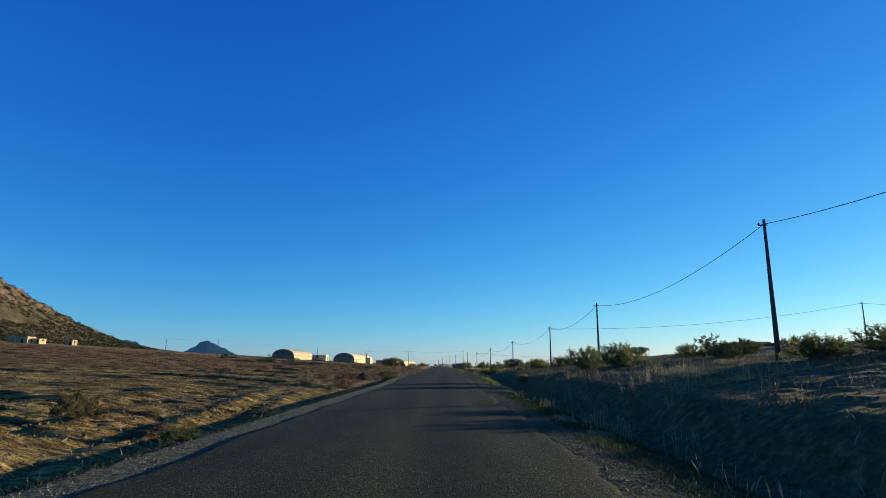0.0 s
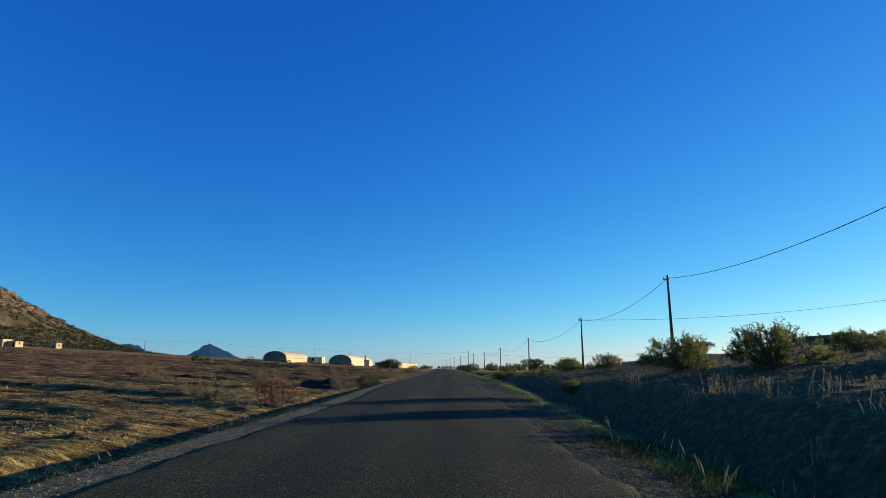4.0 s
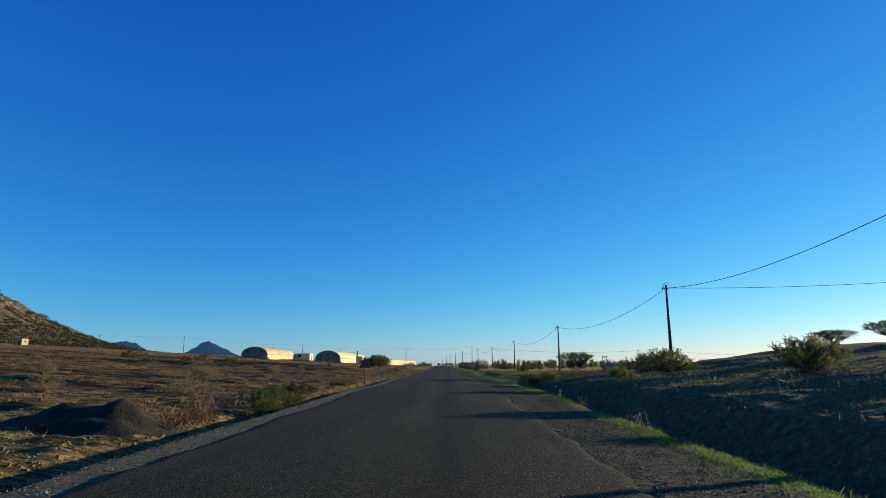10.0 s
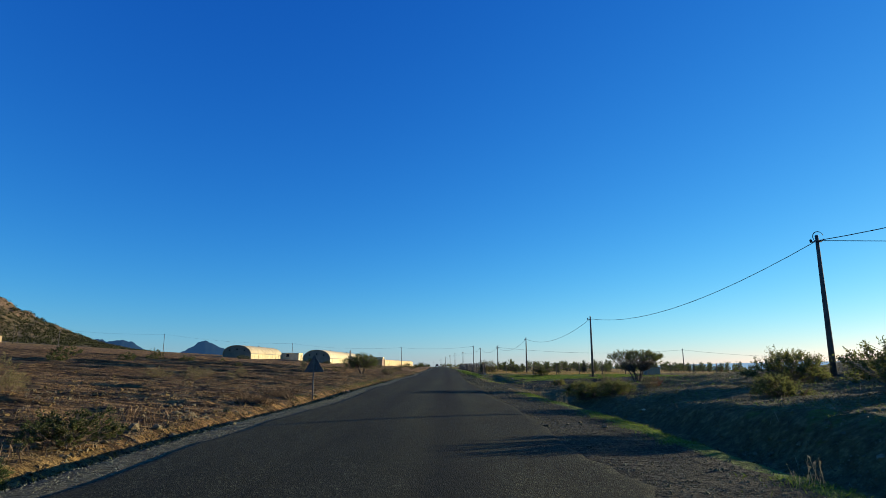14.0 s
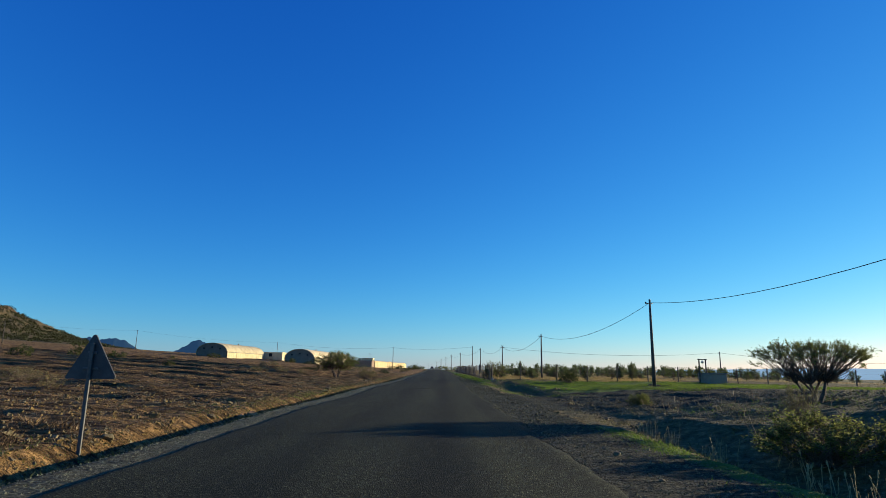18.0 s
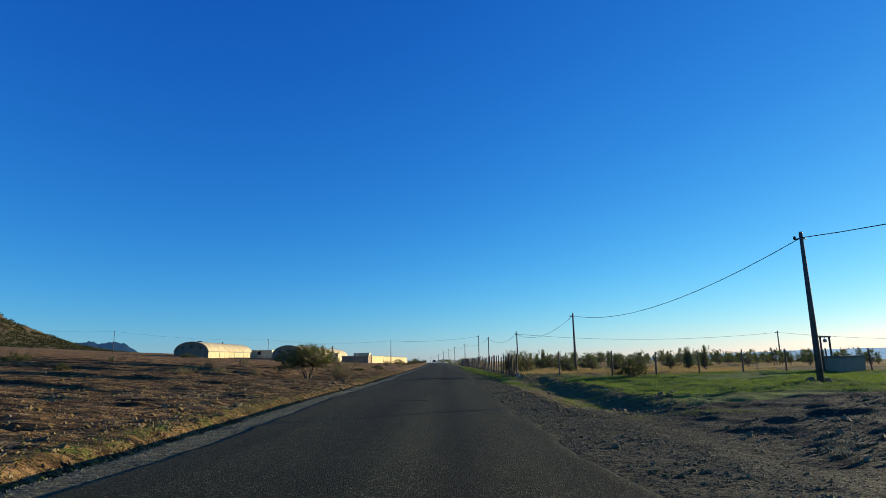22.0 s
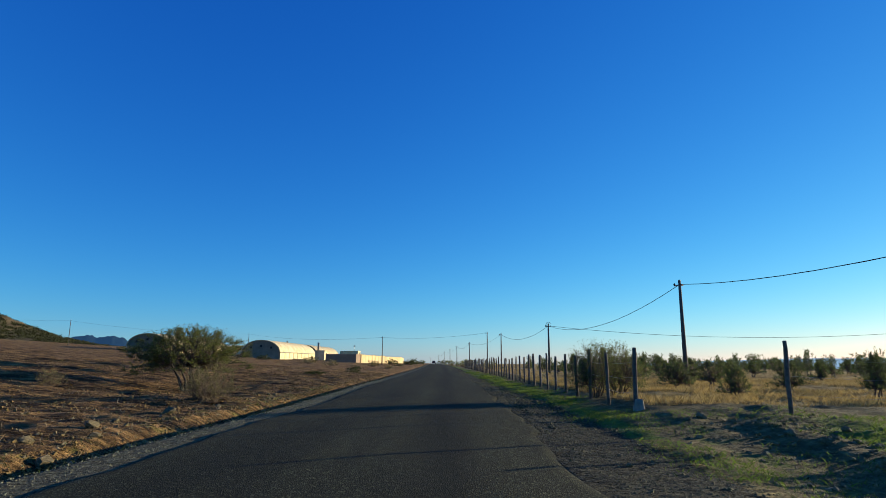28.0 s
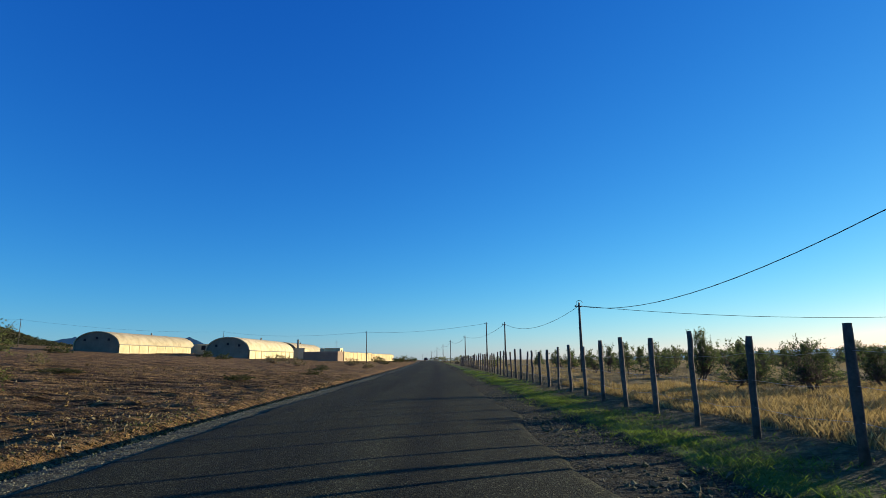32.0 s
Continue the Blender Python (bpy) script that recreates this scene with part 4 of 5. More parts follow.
# ---- car far ahead ----
def car(x, y, z):
    ob = base_of("car", pose(x, y, z, 0, 0, 2), "dark car far ahead on the road", "car")
    paint = material("dark_car_paint", [(0.02, 0.022, 0.026), (0.035, 0.037, 0.042)], 1, 0.35, 0.0, 0.1, 0.3)
    bm = box((1.72, 4.1, 0.62), (0, 0, 0.32), 0.1)
    part("body", bm, paint, ob)
    bm = box((1.5, 2.2, 0.56), (0, 0.15, 0.92), 0.08)
    for v in bm.verts:
        if v.co.z > 1.2:
            v.co.x *= 0.82
            v.co.y *= 0.72
    part("cabin", bm, DARK_GAP, ob, "dark glazed cabin")
    part("roof", box((1.2, 1.5, 0.05), (0, 0.12, 1.46), 0.02), paint, ob)
    for sx in (-1, 1):
        for sy in (-1.25, 1.3):
            wheel = part("wheel", tube([(sx * 0.72, sy, 0.31), (sx * 0.9, sy, 0.31)], [0.31, 0.31], 14), WIRE, ob)
            part("rim", tube([(sx * 0.9, sy, 0.31), (sx * 0.91, sy, 0.31)], [0.2, 0.18], 10), STEEL, wheel)
        part("rear_lamp", box((0.3, 0.06, 0.16), (sx * 0.62, -2.06, 0.66), 0.01), material("red_lamp", [(0.25, 0.01, 0.01), (0.3, 0.02, 0.02)], 1, 0.3, 0, 0.1), ob)
    part("bumper", box((1.6, 0.12, 0.2), (0, -2.07, 0.32), 0.03), paint, ob)


car(-2.2 + float(bend(398)), 398, 0.03)


# ---- heap of earth beside the road ----
def earth_heap(x, y, r, h):
    bm = bmesh.new()
    bmesh.ops.create_grid(bm, x_segments=40, y_segments=40, size=r * 1.25)
    for v in bm.verts:
        v.co.x *= 1.3
        q = math.hypot(v.co.x / (1.2 if v.co.x > 0 else 2.1), v.co.y / 1.0)
        k = math.exp(-q ** 2) * (1 + 0.25 * noise.noise(Vector((v.co.x, v.co.y, 0)) * 1.3))
        top = h * k + 0.10 * noise.noise(Vector((v.co.x * 3, v.co.y * 3, 3))) * min(1, k * 3)
        v.co.z = gz(x + v.co.x, y + v.co.y) + top - 0.06
        v.co += Vector((x, y, 0))
    for f in bm.faces:
        f.smooth = True
    me = bpy.data.meshes.new("soil_mound")
    bm.to_mesh(me)
    bm.free()
    me.materials.append(HEAP)
    tagged(new("soil_mound", me), "low heap of dark manure on the field's edge", "soil mound")


# near-black earth: the heap's backlit shade is put into its colour
HEAP = material("dark_manure", [(0.011, 0.010, 0.006), (0.028, 0.025, 0.015)], 0.3, 0.98, 0.6, 0.08)
earth_heap(-8.9, 63.4, 2.3, 0.72)


# ---- litter ----
def litter():
    x, y = 6.1, 92.6
    ob = base_of("plastic_bottle", pose(x, y, gz(x, y) + 0.05, 90, 0, 70), "crushed pale pink plastic bottle in the ditch", "litter")
    pink = material("pink_plastic", [(0.55, 0.33, 0.30), (0.75, 0.55, 0.52)], 0.1, 0.3, 0.1, 0.05)
    part("bottle", tube([(0, 0, -0.16), (0, 0, -0.14), (0.01, 0, 0.02), (0, 0, 0.08), (0, 0, 0.13)], [0.03, 0.05, 0.045, 0.05, 0.018], 12), pink, ob)
    part("cap", tube([(0, 0, 0.13), (0, 0, 0.155)], [0.019, 0.019], 10), PLASTER, ob)
    for x, y in ((9.2, 12.4), (8.0, 96.0), (7.4, 88.2), (6.8, 127.5)):
        bag = base_of("plastic_bag", pose(x, y, gz(x, y)), "crumpled white plastic bag on the ground", "litter", "plastic litter")
        bm = bmesh.new()
        bmesh.ops.create_icosphere(bm, subdivisions=2, radius=0.09)
        for v in bm.verts:
            k = 0.7 + 0.5 * noise.noise(v.co * 14 + Vector((x, y, 0)))
            v.co = Vector((v.co.x * 1.3 * k, v.co.y * k, max(v.co.z * 0.6 * k + 0.03, -0.01)))
        part("film", bm, PLASTER, bag)


litter()


# ---- plants ----
BRANCH_WOOD = material("dead_branch_wood", [(0.13, 0.10, 0.07), (0.25, 0.205, 0.15)], 0.15, 0.9, 0.3, 0.02)
STALK = material("straw_stalk", [(0.24, 0.17, 0.07), (0.44, 0.32, 0.15)], 0.2, 0.9, 0.1, 0.02)


def cards(centres, spread_xyz, per, length, width, rng, up=0.0):
    """Verts and quads of many small leaves round clump centres."""
    n = len(centres) * per
    c = np.repeat(np.asarray(centres, float), per, 0) + rng.normal(0, 1, (n, 3)) * np.asarray(spread_xyz)
    a = rng.normal(0, 1, (n, 3))
    a[:, 2] += up
    a /= np.linalg.norm(a, axis=1, keepdims=True)
    b = np.cross(a, rng.normal(0, 1, (n, 3)))
    b /= np.linalg.norm(b, axis=1, keepdims=True)
    ln = (length * rng.uniform(0.6, 1.3, n))[:, None]
    w = (width * rng.uniform(0.6, 1.3, n))[:, None]
    v = np.stack([c - a * ln / 2, c + b * w / 2, c + a * ln / 2, c - b * w / 2], 1).reshape(-1, 3)
    return v, np.arange(4 * n).reshape(-1, 4)


def sprays(tips, core, twigs, reach, per, length, width, rng, fan=0.7, up=0.25, thick=0.004):
    """Thin twigs that fan outwards from each tip, with small leaves along them: twig mesh, leaf mesh."""
    t = np.repeat(np.asarray(tips, float), twigs, 0)
    n = len(t)
    out = t - np.asarray(core, float)
    out /= np.linalg.norm(out, axis=1, keepdims=True) + 1e-6
    d = out + rng.normal(0, fan, (n, 3)) + np.array([0, 0, up])
    d /= np.linalg.norm(d, axis=1, keepdims=True)
    ln = (reach * rng.uniform(0.45, 1.25, n))[:, None]
    a, b = t - d * ln * 0.35, t + d * ln * 0.65
    p = np.cross(d, rng.normal(0, 1, (n, 3)))
    p /= np.linalg.norm(p, axis=1, keepdims=True)
    q = np.cross(d, p)
    ring = [p, -0.5 * p + 0.87 * q, -0.5 * p - 0.87 * q]
    tv = np.stack([a + r * thick for r in ring] + [b + r * thick * 0.35 for r in ring], 1).reshape(-1, 3)
    quad = np.array([(0, 1, 4, 3), (1, 2, 5, 4), (2, 0, 3, 5)])
    tf = (np.arange(n)[:, None, None] * 6 + quad[None]).reshape(-1, 4)
    m = n * per
    u = rng.uniform(0.15, 1.05, m)[:, None]
    A, B, D = np.repeat(a, per, 0), np.repeat(b, per, 0), np.repeat(d, per, 0)
    side = rng.normal(0, 1, (m, 3))
    way = D * 0.7 + side * 0.6
    way /= np.linalg.norm(way, axis=1, keepdims=True)
    over = np.cross(way, rng.normal(0, 1, (m, 3)))
    over /= np.linalg.norm(over, axis=1, keepdims=True)
    c = A + (B - A) * u + side * length * 0.35
    hl, hw = (length * rng.uniform(0.3, 0.65, m))[:, None], (width * rng.uniform(0.3, 0.65, m))[:, None]
    lv = np.stack([c - way * hl, c + over * hw, c + way * hl, c - over * hw], 1).reshape(-1, 3)
    return (tv, tf), (lv, np.arange(4 * m).reshape(-1, 4))


def joined(v, f, w, g):
    """Two quad meshes as one."""
    v, f = np.asarray(v, float).reshape(-1, 3), np.asarray(f, int).reshape(-1, 4)
    return np.concatenate([v, w]), np.concatenate([f, g + len(v)])


def limbs(tips, root_spread, trunk_h, r0, rng, sides=3, wiggle=0.12):
    """One mesh of bent stems from the foot to each tip."""
    verts, faces = [], []
    for tip in tips:
        tip = Vector(tip)
        foot = Vector((rng.normal(0, root_spread), rng.normal(0, root_spread), trunk_h))
        mid = foot.lerp(tip, 0.5) + Vector(rng.normal(0, wiggle, 3)) * tip.length
        v, f = tube_np([foot, foot.lerp(mid, 0.55), mid, tip], [r0, r0 * 0.75, r0 * 0.5, r0 * 0.12], sides)
        faces += [tuple(i + len(verts) for i in q) for q in f]
        verts += v
    return verts, faces


def forked(tips, stems, fork_h, reach, r0, rng):
    """Crooked stems from one foot, each forking into twigs that end at the nearest tips."""
    verts, faces = [], []

    def add(pts, radii, sides):
        v, f = tube_np(pts, radii, sides)
        faces.extend(tuple(i + len(verts) for i in q) for q in f)
        verts.extend(v)
    knees = []
    for k in range(stems):
        a = 6.283 * (k + rng.uniform(-0.3, 0.3)) / stems
        foot = Vector((0.12 * math.cos(a), 0.12 * math.sin(a), 0.0))
        knee = Vector((reach * math.cos(a) * rng.uniform(0.5, 1), reach * math.sin(a) * rng.uniform(0.5, 1), fork_h * rng.uniform(0.85, 1.2)))
        mid = foot.lerp(knee, 0.5) + Vector(rng.normal(0, 0.09, 3))
        add([foot - Vector((0, 0, 0.15)), foot.lerp(mid, 0.6), mid, knee], [r0 * 1.2, r0, r0 * 0.8, r0 * 0.6], 6)
        knees.append(knee)
    for tip in tips:
        tip = Vector(tip)
        k = min(knees, key=lambda q: (q - tip).length + rng.uniform(0, 0.4))
        mid = k.lerp(tip, 0.5) + Vector(rng.normal(0, 0.10, 3))
        end = tip + (tip - k).normalized() * 0.16
        add([k, k.lerp(mid, 0.6), mid, end], [r0 * 0.33, r0 * 0.26, r0 * 0.18, r0 * 0.05], 3)
    return verts, faces


def umbrella_tips(n, rx, low, high, rng):
    """Tips through a wide, flat-topped crown with an uneven rim."""
    out = []
    for _ in range(n):
        a, r = rng.uniform(0, 6.283), math.sqrt(rng.uniform(0, 1))
        rim = rx * (1 + 0.16 * math.sin(3 * a + 1) + 0.1 * math.sin(7 * a))
        top = high - (high - low) * 0.42 * r ** 2.4
        base = low + 0.25 * (high - low) * (1 - r) * 2 * rng.uniform(0.4, 1)
        u = rng.beta(1.6, 1.0)
        out.append((r * rim * math.cos(a), r * rim * math.sin(a), base + (top - base) * u + rng.normal(0, 0.05)))
    return out


def branching_tree(name, label, tips, leaf, twigs, reach, per, length, width, stems, fork_h, spread_r, r0, rng, group="", fan=0.7, up=0.25):
    ob = base_of(name, Matrix(), label, "tree", group)
    v, f = forked(tips, stems, fork_h, spread_r, r0, rng)
    twig, leaves = sprays(tips, (0, 0, fork_h), twigs, reach, per, length, width, rng, fan, up, r0 * 0.07)
    st = new("branchwork", mesh_of("branchwork", *joined(v, f, *twig), BARK, True))
    st.parent = ob
    cr = new("crown", mesh_of("crown", *leaves, leaf))
    cr.parent = ob
    return ob


def plant(name, label, category, group, tips, leaf, twigs, reach, per, length, width, wood, r0, rng, root=0.05, up=0.25, fan=0.6):
    ob = base_of(name, Matrix(), label, category, group)
    v, f = limbs(tips, root, 0.0, r0, rng)
    twig, leaves = sprays(tips, (0, 0, -0.2), twigs, reach, per, length, width, rng, fan, up, r0 * 0.3)
    v, f = joined(v, f, *twig)
    v[:, 2] = np.maximum(v[:, 2], -0.05)
    st = new("twigwork", mesh_of("twigwork", v, f, wood, True))
    st.parent = ob
    leaves[0][:, 2] = np.maximum(leaves[0][:, 2], 0.02)
    fo = new("foliage", mesh_of("foliage", *leaves, leaf))
    fo.parent = ob
    return ob


def dome_tips(n, rx, h, rng, low=0.15, flat=False):
    out = []
    while len(out) < n:
        p = rng.uniform(-1, 1, 3)
        r = math.hypot(p[0], p[1])
        if r > 1 or p[2] < -0.9:
            continue
        top = math.sqrt(1 - r * r)
        zz = (low + (1 - low) * (p[2] + 1) / 2) if not flat else low + (1 - low) * (0.5 + 0.5 * p[2])
        if zz > 0.35 + 0.65 * top:
            continue
        lump = 1 + 0.25 * math.sin(3 * math.atan2(p[1], p[0]) + rx * 5)
        out.append((p[0] * rx * lump, p[1] * rx * lump, zz * h))
    return out


def make_plants():
    kinds = {}
    def scrub(key, label, leaf, seed, tips, twigs, reach, per, length, width, wood=TWIG, fan=0.6):
        rng = np.random.default_rng(seed)
        t = dome_tips(tips, 0.9, 1.08, rng, 0.1)
        t += [tuple(c * k for c in t[int(rng.integers(tips))]) for k in rng.uniform(1.05, 1.22, 16)]
        kinds.setdefault(key, []).append(plant("bush", label, "bush", "roadside scrub", t, leaf, twigs, reach, per, length, width, wood, 0.013, rng, 0.14, 0.3, fan))
    for k in range(3):
        scrub("green", "dense dark green bush on stony ground", LEAF_DARK, 10 + k, 130, 5, 0.26, 17, 0.052, 0.026)
        scrub("pale", "sparse pale yellowish scrub bush", LEAF_PALE, 20 + k, 110, 4, 0.3, 8, 0.05, 0.02)
        scrub("red", "reddish dry bush with bare twigs", LEAF_RED, 30 + k, 110, 4, 0.28, 11, 0.05, 0.022)
        scrub("olive", "loose grey-green bush with thin twigs", LEAF_OLIVE, 40 + k, 150, 6, 0.36, 13, 0.056, 0.025, fan=0.5)
    for k in range(2):
        scrub("far_green", "dense dark green bush on stony ground", LEAF_DARK, 110 + k, 60, 3, 0.34, 6, 0.13, 0.06)
        scrub("far_pale", "sparse pale yellowish scrub bush", LEAF_PALE, 120 + k, 60, 3, 0.34, 4, 0.11, 0.045)
        scrub("far_olive", "loose grey-green bush with thin twigs", LEAF_OLIVE, 130 + k, 60, 3, 0.36, 5, 0.11, 0.045)
    for k in range(8):
        rng, near = np.random.default_rng(60 + k), k < 5
        t = []
        for _ in range(120 if near else 60):
            z = rng.beta(1.3, 1.6)
            r, w = (0.98 - 0.8 * z) * math.sqrt(rng.random()) * (0.9 + 0.06 * (k % 5)), rng.uniform(0, 6.283)
            t.append((r * math.cos(w), r * math.sin(w), 0.4 + 1.75 * z))
        t += [(rng.normal(0, 0.3), rng.normal(0, 0.3), rng.uniform(1.5, 2.3)) for _ in range(22 if near else 8)]
        kinds.setdefault("orchard" if near else "far_orchard", []).append(branching_tree("olive_tree", "young dark olive tree with upright shoots in dry grass", t, LEAF_ORCHARD, 4 if near else 3, 0.38, 6 if near else 4,
                                               0.095 if near else 0.16, 0.034 if near else 0.065, 3, 0.5, 0.2, 0.055, rng, "orchard trees", 0.5, 0.7))
    rng = np.random.default_rng(77)
    # broad thorn tree on several stems
    kinds["thorn"] = [branching_tree("thorn_tree", "spreading thorn tree with a flat dark crown", umbrella_tips(270, 1.6, 1.45, 2.3, rng), LEAF_TREE, 6, 0.34,
                                     11, 0.05, 0.024, 6, 0.75, 0.6, 0.06, rng)]
    # wide many-stemmed tree
    rng = np.random.default_rng(78)
    kinds["round"] = [branching_tree("argan_tree", "wide olive-green argan tree with several crooked stems", umbrella_tips(470, 1.85, 0.7, 2.85, rng), LEAF_TREE, 7, 0.46,
                                     14, 0.052, 0.022, 5, 1.1, 0.7, 0.055, rng)]
    # tangled shrub at the fence
    for k in range(2):
        rng = np.random.default_rng(84 + k)
        t = dome_tips(210, 0.85, 1.8, rng, 0.1)
        kinds.setdefault("twiggy", []).append(branching_tree("shrub", "tall tangled shrub with dark twigs and few leaves", t, LEAF_TREE, 7, 0.5, 4 + 3 * k, 0.038, 0.019,
                                              9, 0.5, 0.4, 0.03, rng, "fence shrubs", 0.9, 0.2))
    # bare dead branches lying in the scrub
    for k in range(2):
        rng = np.random.default_rng(104 + k)
        ob = base_of("dead_branch", Matrix(), "weathered dead branch with bare forked twigs", "branch", "dead branches")
        tips = [(rng.uniform(-0.9, 0.9), rng.uniform(-0.4, 0.4), rng.uniform(0.2, 0.85)) for _ in range(16)]
        for tip in tips:
            mid = (tip[0] * 0.5 + rng.normal(0, 0.08), tip[1] * 0.5, tip[2] * 0.45 + rng.normal(0, 0.06))
            v, f = tube_np([(0, 0, 0), mid, tip], [0.012, 0.008, 0.002], 5)
            st = new("twig", mesh_of("twig", v, f, BRANCH_WOOD, True))
            st.parent = ob
        kinds.setdefault("dead", []).append(ob)
    # dead stalks standing in a tuft
    for k in range(3):
        rng = np.random.default_rng(95 + k)
        ob = base_of("dry_stalks", Matrix(), "tuft of dry straw-coloured stalks on the verge", "plant", "dry stalk tufts")
        for _ in range(20):
            a = Vector((rng.normal(0, 0.16), rng.normal(0, 0.16), -0.02))
            top = Vector((a.x + rng.normal(0, 0.06), a.y + rng.normal(0, 0.06), rng.uniform(0.3, 1.0) * 0.6))
            head = 0.012 if rng.random() < 0.7 else 0.004
            v, f = tube_np([a, a.lerp(top, 0.45) + Vector(rng.normal(0, 0.012, 3)), a.lerp(top, 0.82), a.lerp(top, 0.93), top], [0.006, 0.005, 0.004, head, 0.002], 4)
            st = new("stalk", mesh_of("stalk", v, f, STALK, True))
            st.parent = ob
        kinds.setdefault("stalks", []).append(ob)
    # low spiky clump
    for k in range(2):
        rng = np.random.default_rng(90 + k)
        t = dome_tips(70, 0.5, 0.6, rng, 0.05)
        kinds.setdefault("clump", []).append(plant("grass_clump", "leafy green clump on the verge", "plant", "verge clumps", t, LEAF_CLUMP, 6, 0.2, 6, 0.11, 0.014, TWIG, 0.006, rng, 0.1, 0.9))
    return kinds


PLANTS = make_plants()
SIZES = {"green": (2.0, 1.2), "pale": (2.0, 1.2), "red": (2.0, 1.2), "olive": (2.0, 1.2), "orchard": (2.0, 2.5), "thorn": (3.5, 2.5), "round": (4.0, 3.1), "clump": (1.0, 0.6), "dead": (1.8, 0.85), "twiggy": (2.0, 2.0), "stalks": (0.6, 0.6)}
used = set()
turn_rng = random.Random(5)


def put(kind, x, y, width, height):
    """Stand a plant of that width and height on the ground."""
    far = ("far_" + kind) in PLANTS and (abs(x) > 30 or y > 186 or (kind == "orchard" and (x > 24 or y > 172)))
    protos = PLANTS["far_" + kind if far else kind]
    p = protos[turn_rng.randrange(len(protos))]
    w, h = SIZES[kind]
    m = Matrix.LocRotScale((x, y, gz(x, y) - 0.03), Euler((0, 0, turn_rng.uniform(0, 6.28))), (width / w, width / w, height / h))
    if p.name in used:
        return copy_thing(p, m) if p.scale[0] == 1 else copy_plain(p, m)
    used.add(p.name)
    p.matrix_basis = m
    return p


def copy_plain(p, m):
    ob = copy_thing(p, Matrix())
    ob.matrix_basis = m
    return ob


FIELD_LEFT = (
    ("green", -11.3, 18.4, 1.9, 1.0), ("clump", -5.5, 12.5, 0.8, 0.4), ("clump", -6.1, 14.6, 0.5, 0.25), ("clump", -6.4, 69.0, 1.3, 0.6), ("clump", -6.0, 70.6, 0.9, 0.45), ("pale", -23.6, 64.9, 1.4, 1.0), ("green", -55.4, 150, 4.6, 2.2),
    ("pale", -20.2, 60.4, 1.6, 0.95), ("pale", -10.9, 46.5, 1.9, 1.15), ("red", -7.95, 47.1, 2.2, 1.4), ("pale", -16.4, 86.5, 2.3, 1.4),
    ("pale", -20.2, 69.3, 1.1, 0.8), ("pale", -22.7, 80.5, 1.5, 1.1), ("pale", -12.1, 59.5, 2.1, 1.45), ("pale", -11.7, 74.0, 2.0, 1.1), ("pale", -16.9, 72.2, 1.6, 0.9),
    ("green", -7.7, 77.8, 2.3, 1.0), ("green", -38.2, 122.7, 2.4, 1.4), ("clump", -7.7, 73.5, 1.5, 0.6), ("clump", -7.2, 70.6, 1.2, 0.65),
    ("clump", -6.9, 74.6, 0.9, 0.45), ("pale", -16.7, 88.2, 1.3, 0.8), ("green", -42.2, 142.8, 2.7, 1.6), ("pale", -19.5, 105.1, 2.1, 0.95),
    ("pale", -16.8, 104.3, 1.4, 1.0), ("green", -47.4, 160.2, 3.2, 2.2), ("pale", -15.1, 106.9, 0.9, 0.65), 
    ("pale", -18.1, 109.3, 2.0, 0.7), ("pale", -15.9, 110.9, 1.1, 0.8), ("green", -40.9, 157.6, 2.8, 1.4), ("green", -28.2, 144.7, 1.6, 0.8),
    ("pale", -17.5, 147.3, 1.8, 0.8), ("green", -42, 175.4, 1.5, 0.9), ("pale", -16.7, 153.2, 1.2, 0.75),
    ("pale", -8.3, 149.0, 1.9, 1.55), ("pale", -8.9, 149.8, 1.3, 1.1), ("green", -12.8, 209.9, 2.5, 0.75), ("green", -10.9, 197.1, 2.0, 0.7), ("green", -21.9, 180.2, 3.4, 0.5),
    ("green", -12.0, 181.7, 2.2, 0.55), ("pale", -30.9, 191.5, 1.6, 1.1), ("pale", -19.4, 145.1, 2.4, 0.6), ("pale", -22, 156, 1.1, 1.0),
    ("pale", -14.5, 52, 1.2, 0.7), ("green", -61, 240, 4.5, 1.8), ("green", -46, 262, 4.0, 1.6), ("green", -38, 250, 3.5, 1.3),
    ("green", -16, 300, 4.2, 2.2), ("green", -13, 330, 5.0, 2.4), ("green", -14, 372, 6.0, 3.0), ("green", -12, 400, 6, 2.6), ("green", -11.5, 270, 2.6, 1.1),
    ("pale", -14, 240, 3.0, 1.3), ("pale", -19, 225, 2.5, 1.2), ("pale", -25, 235, 3.0, 1.3), ("pale", -10, 228, 2.0, 0.9), ("pale", -29, 255, 3, 1.4))
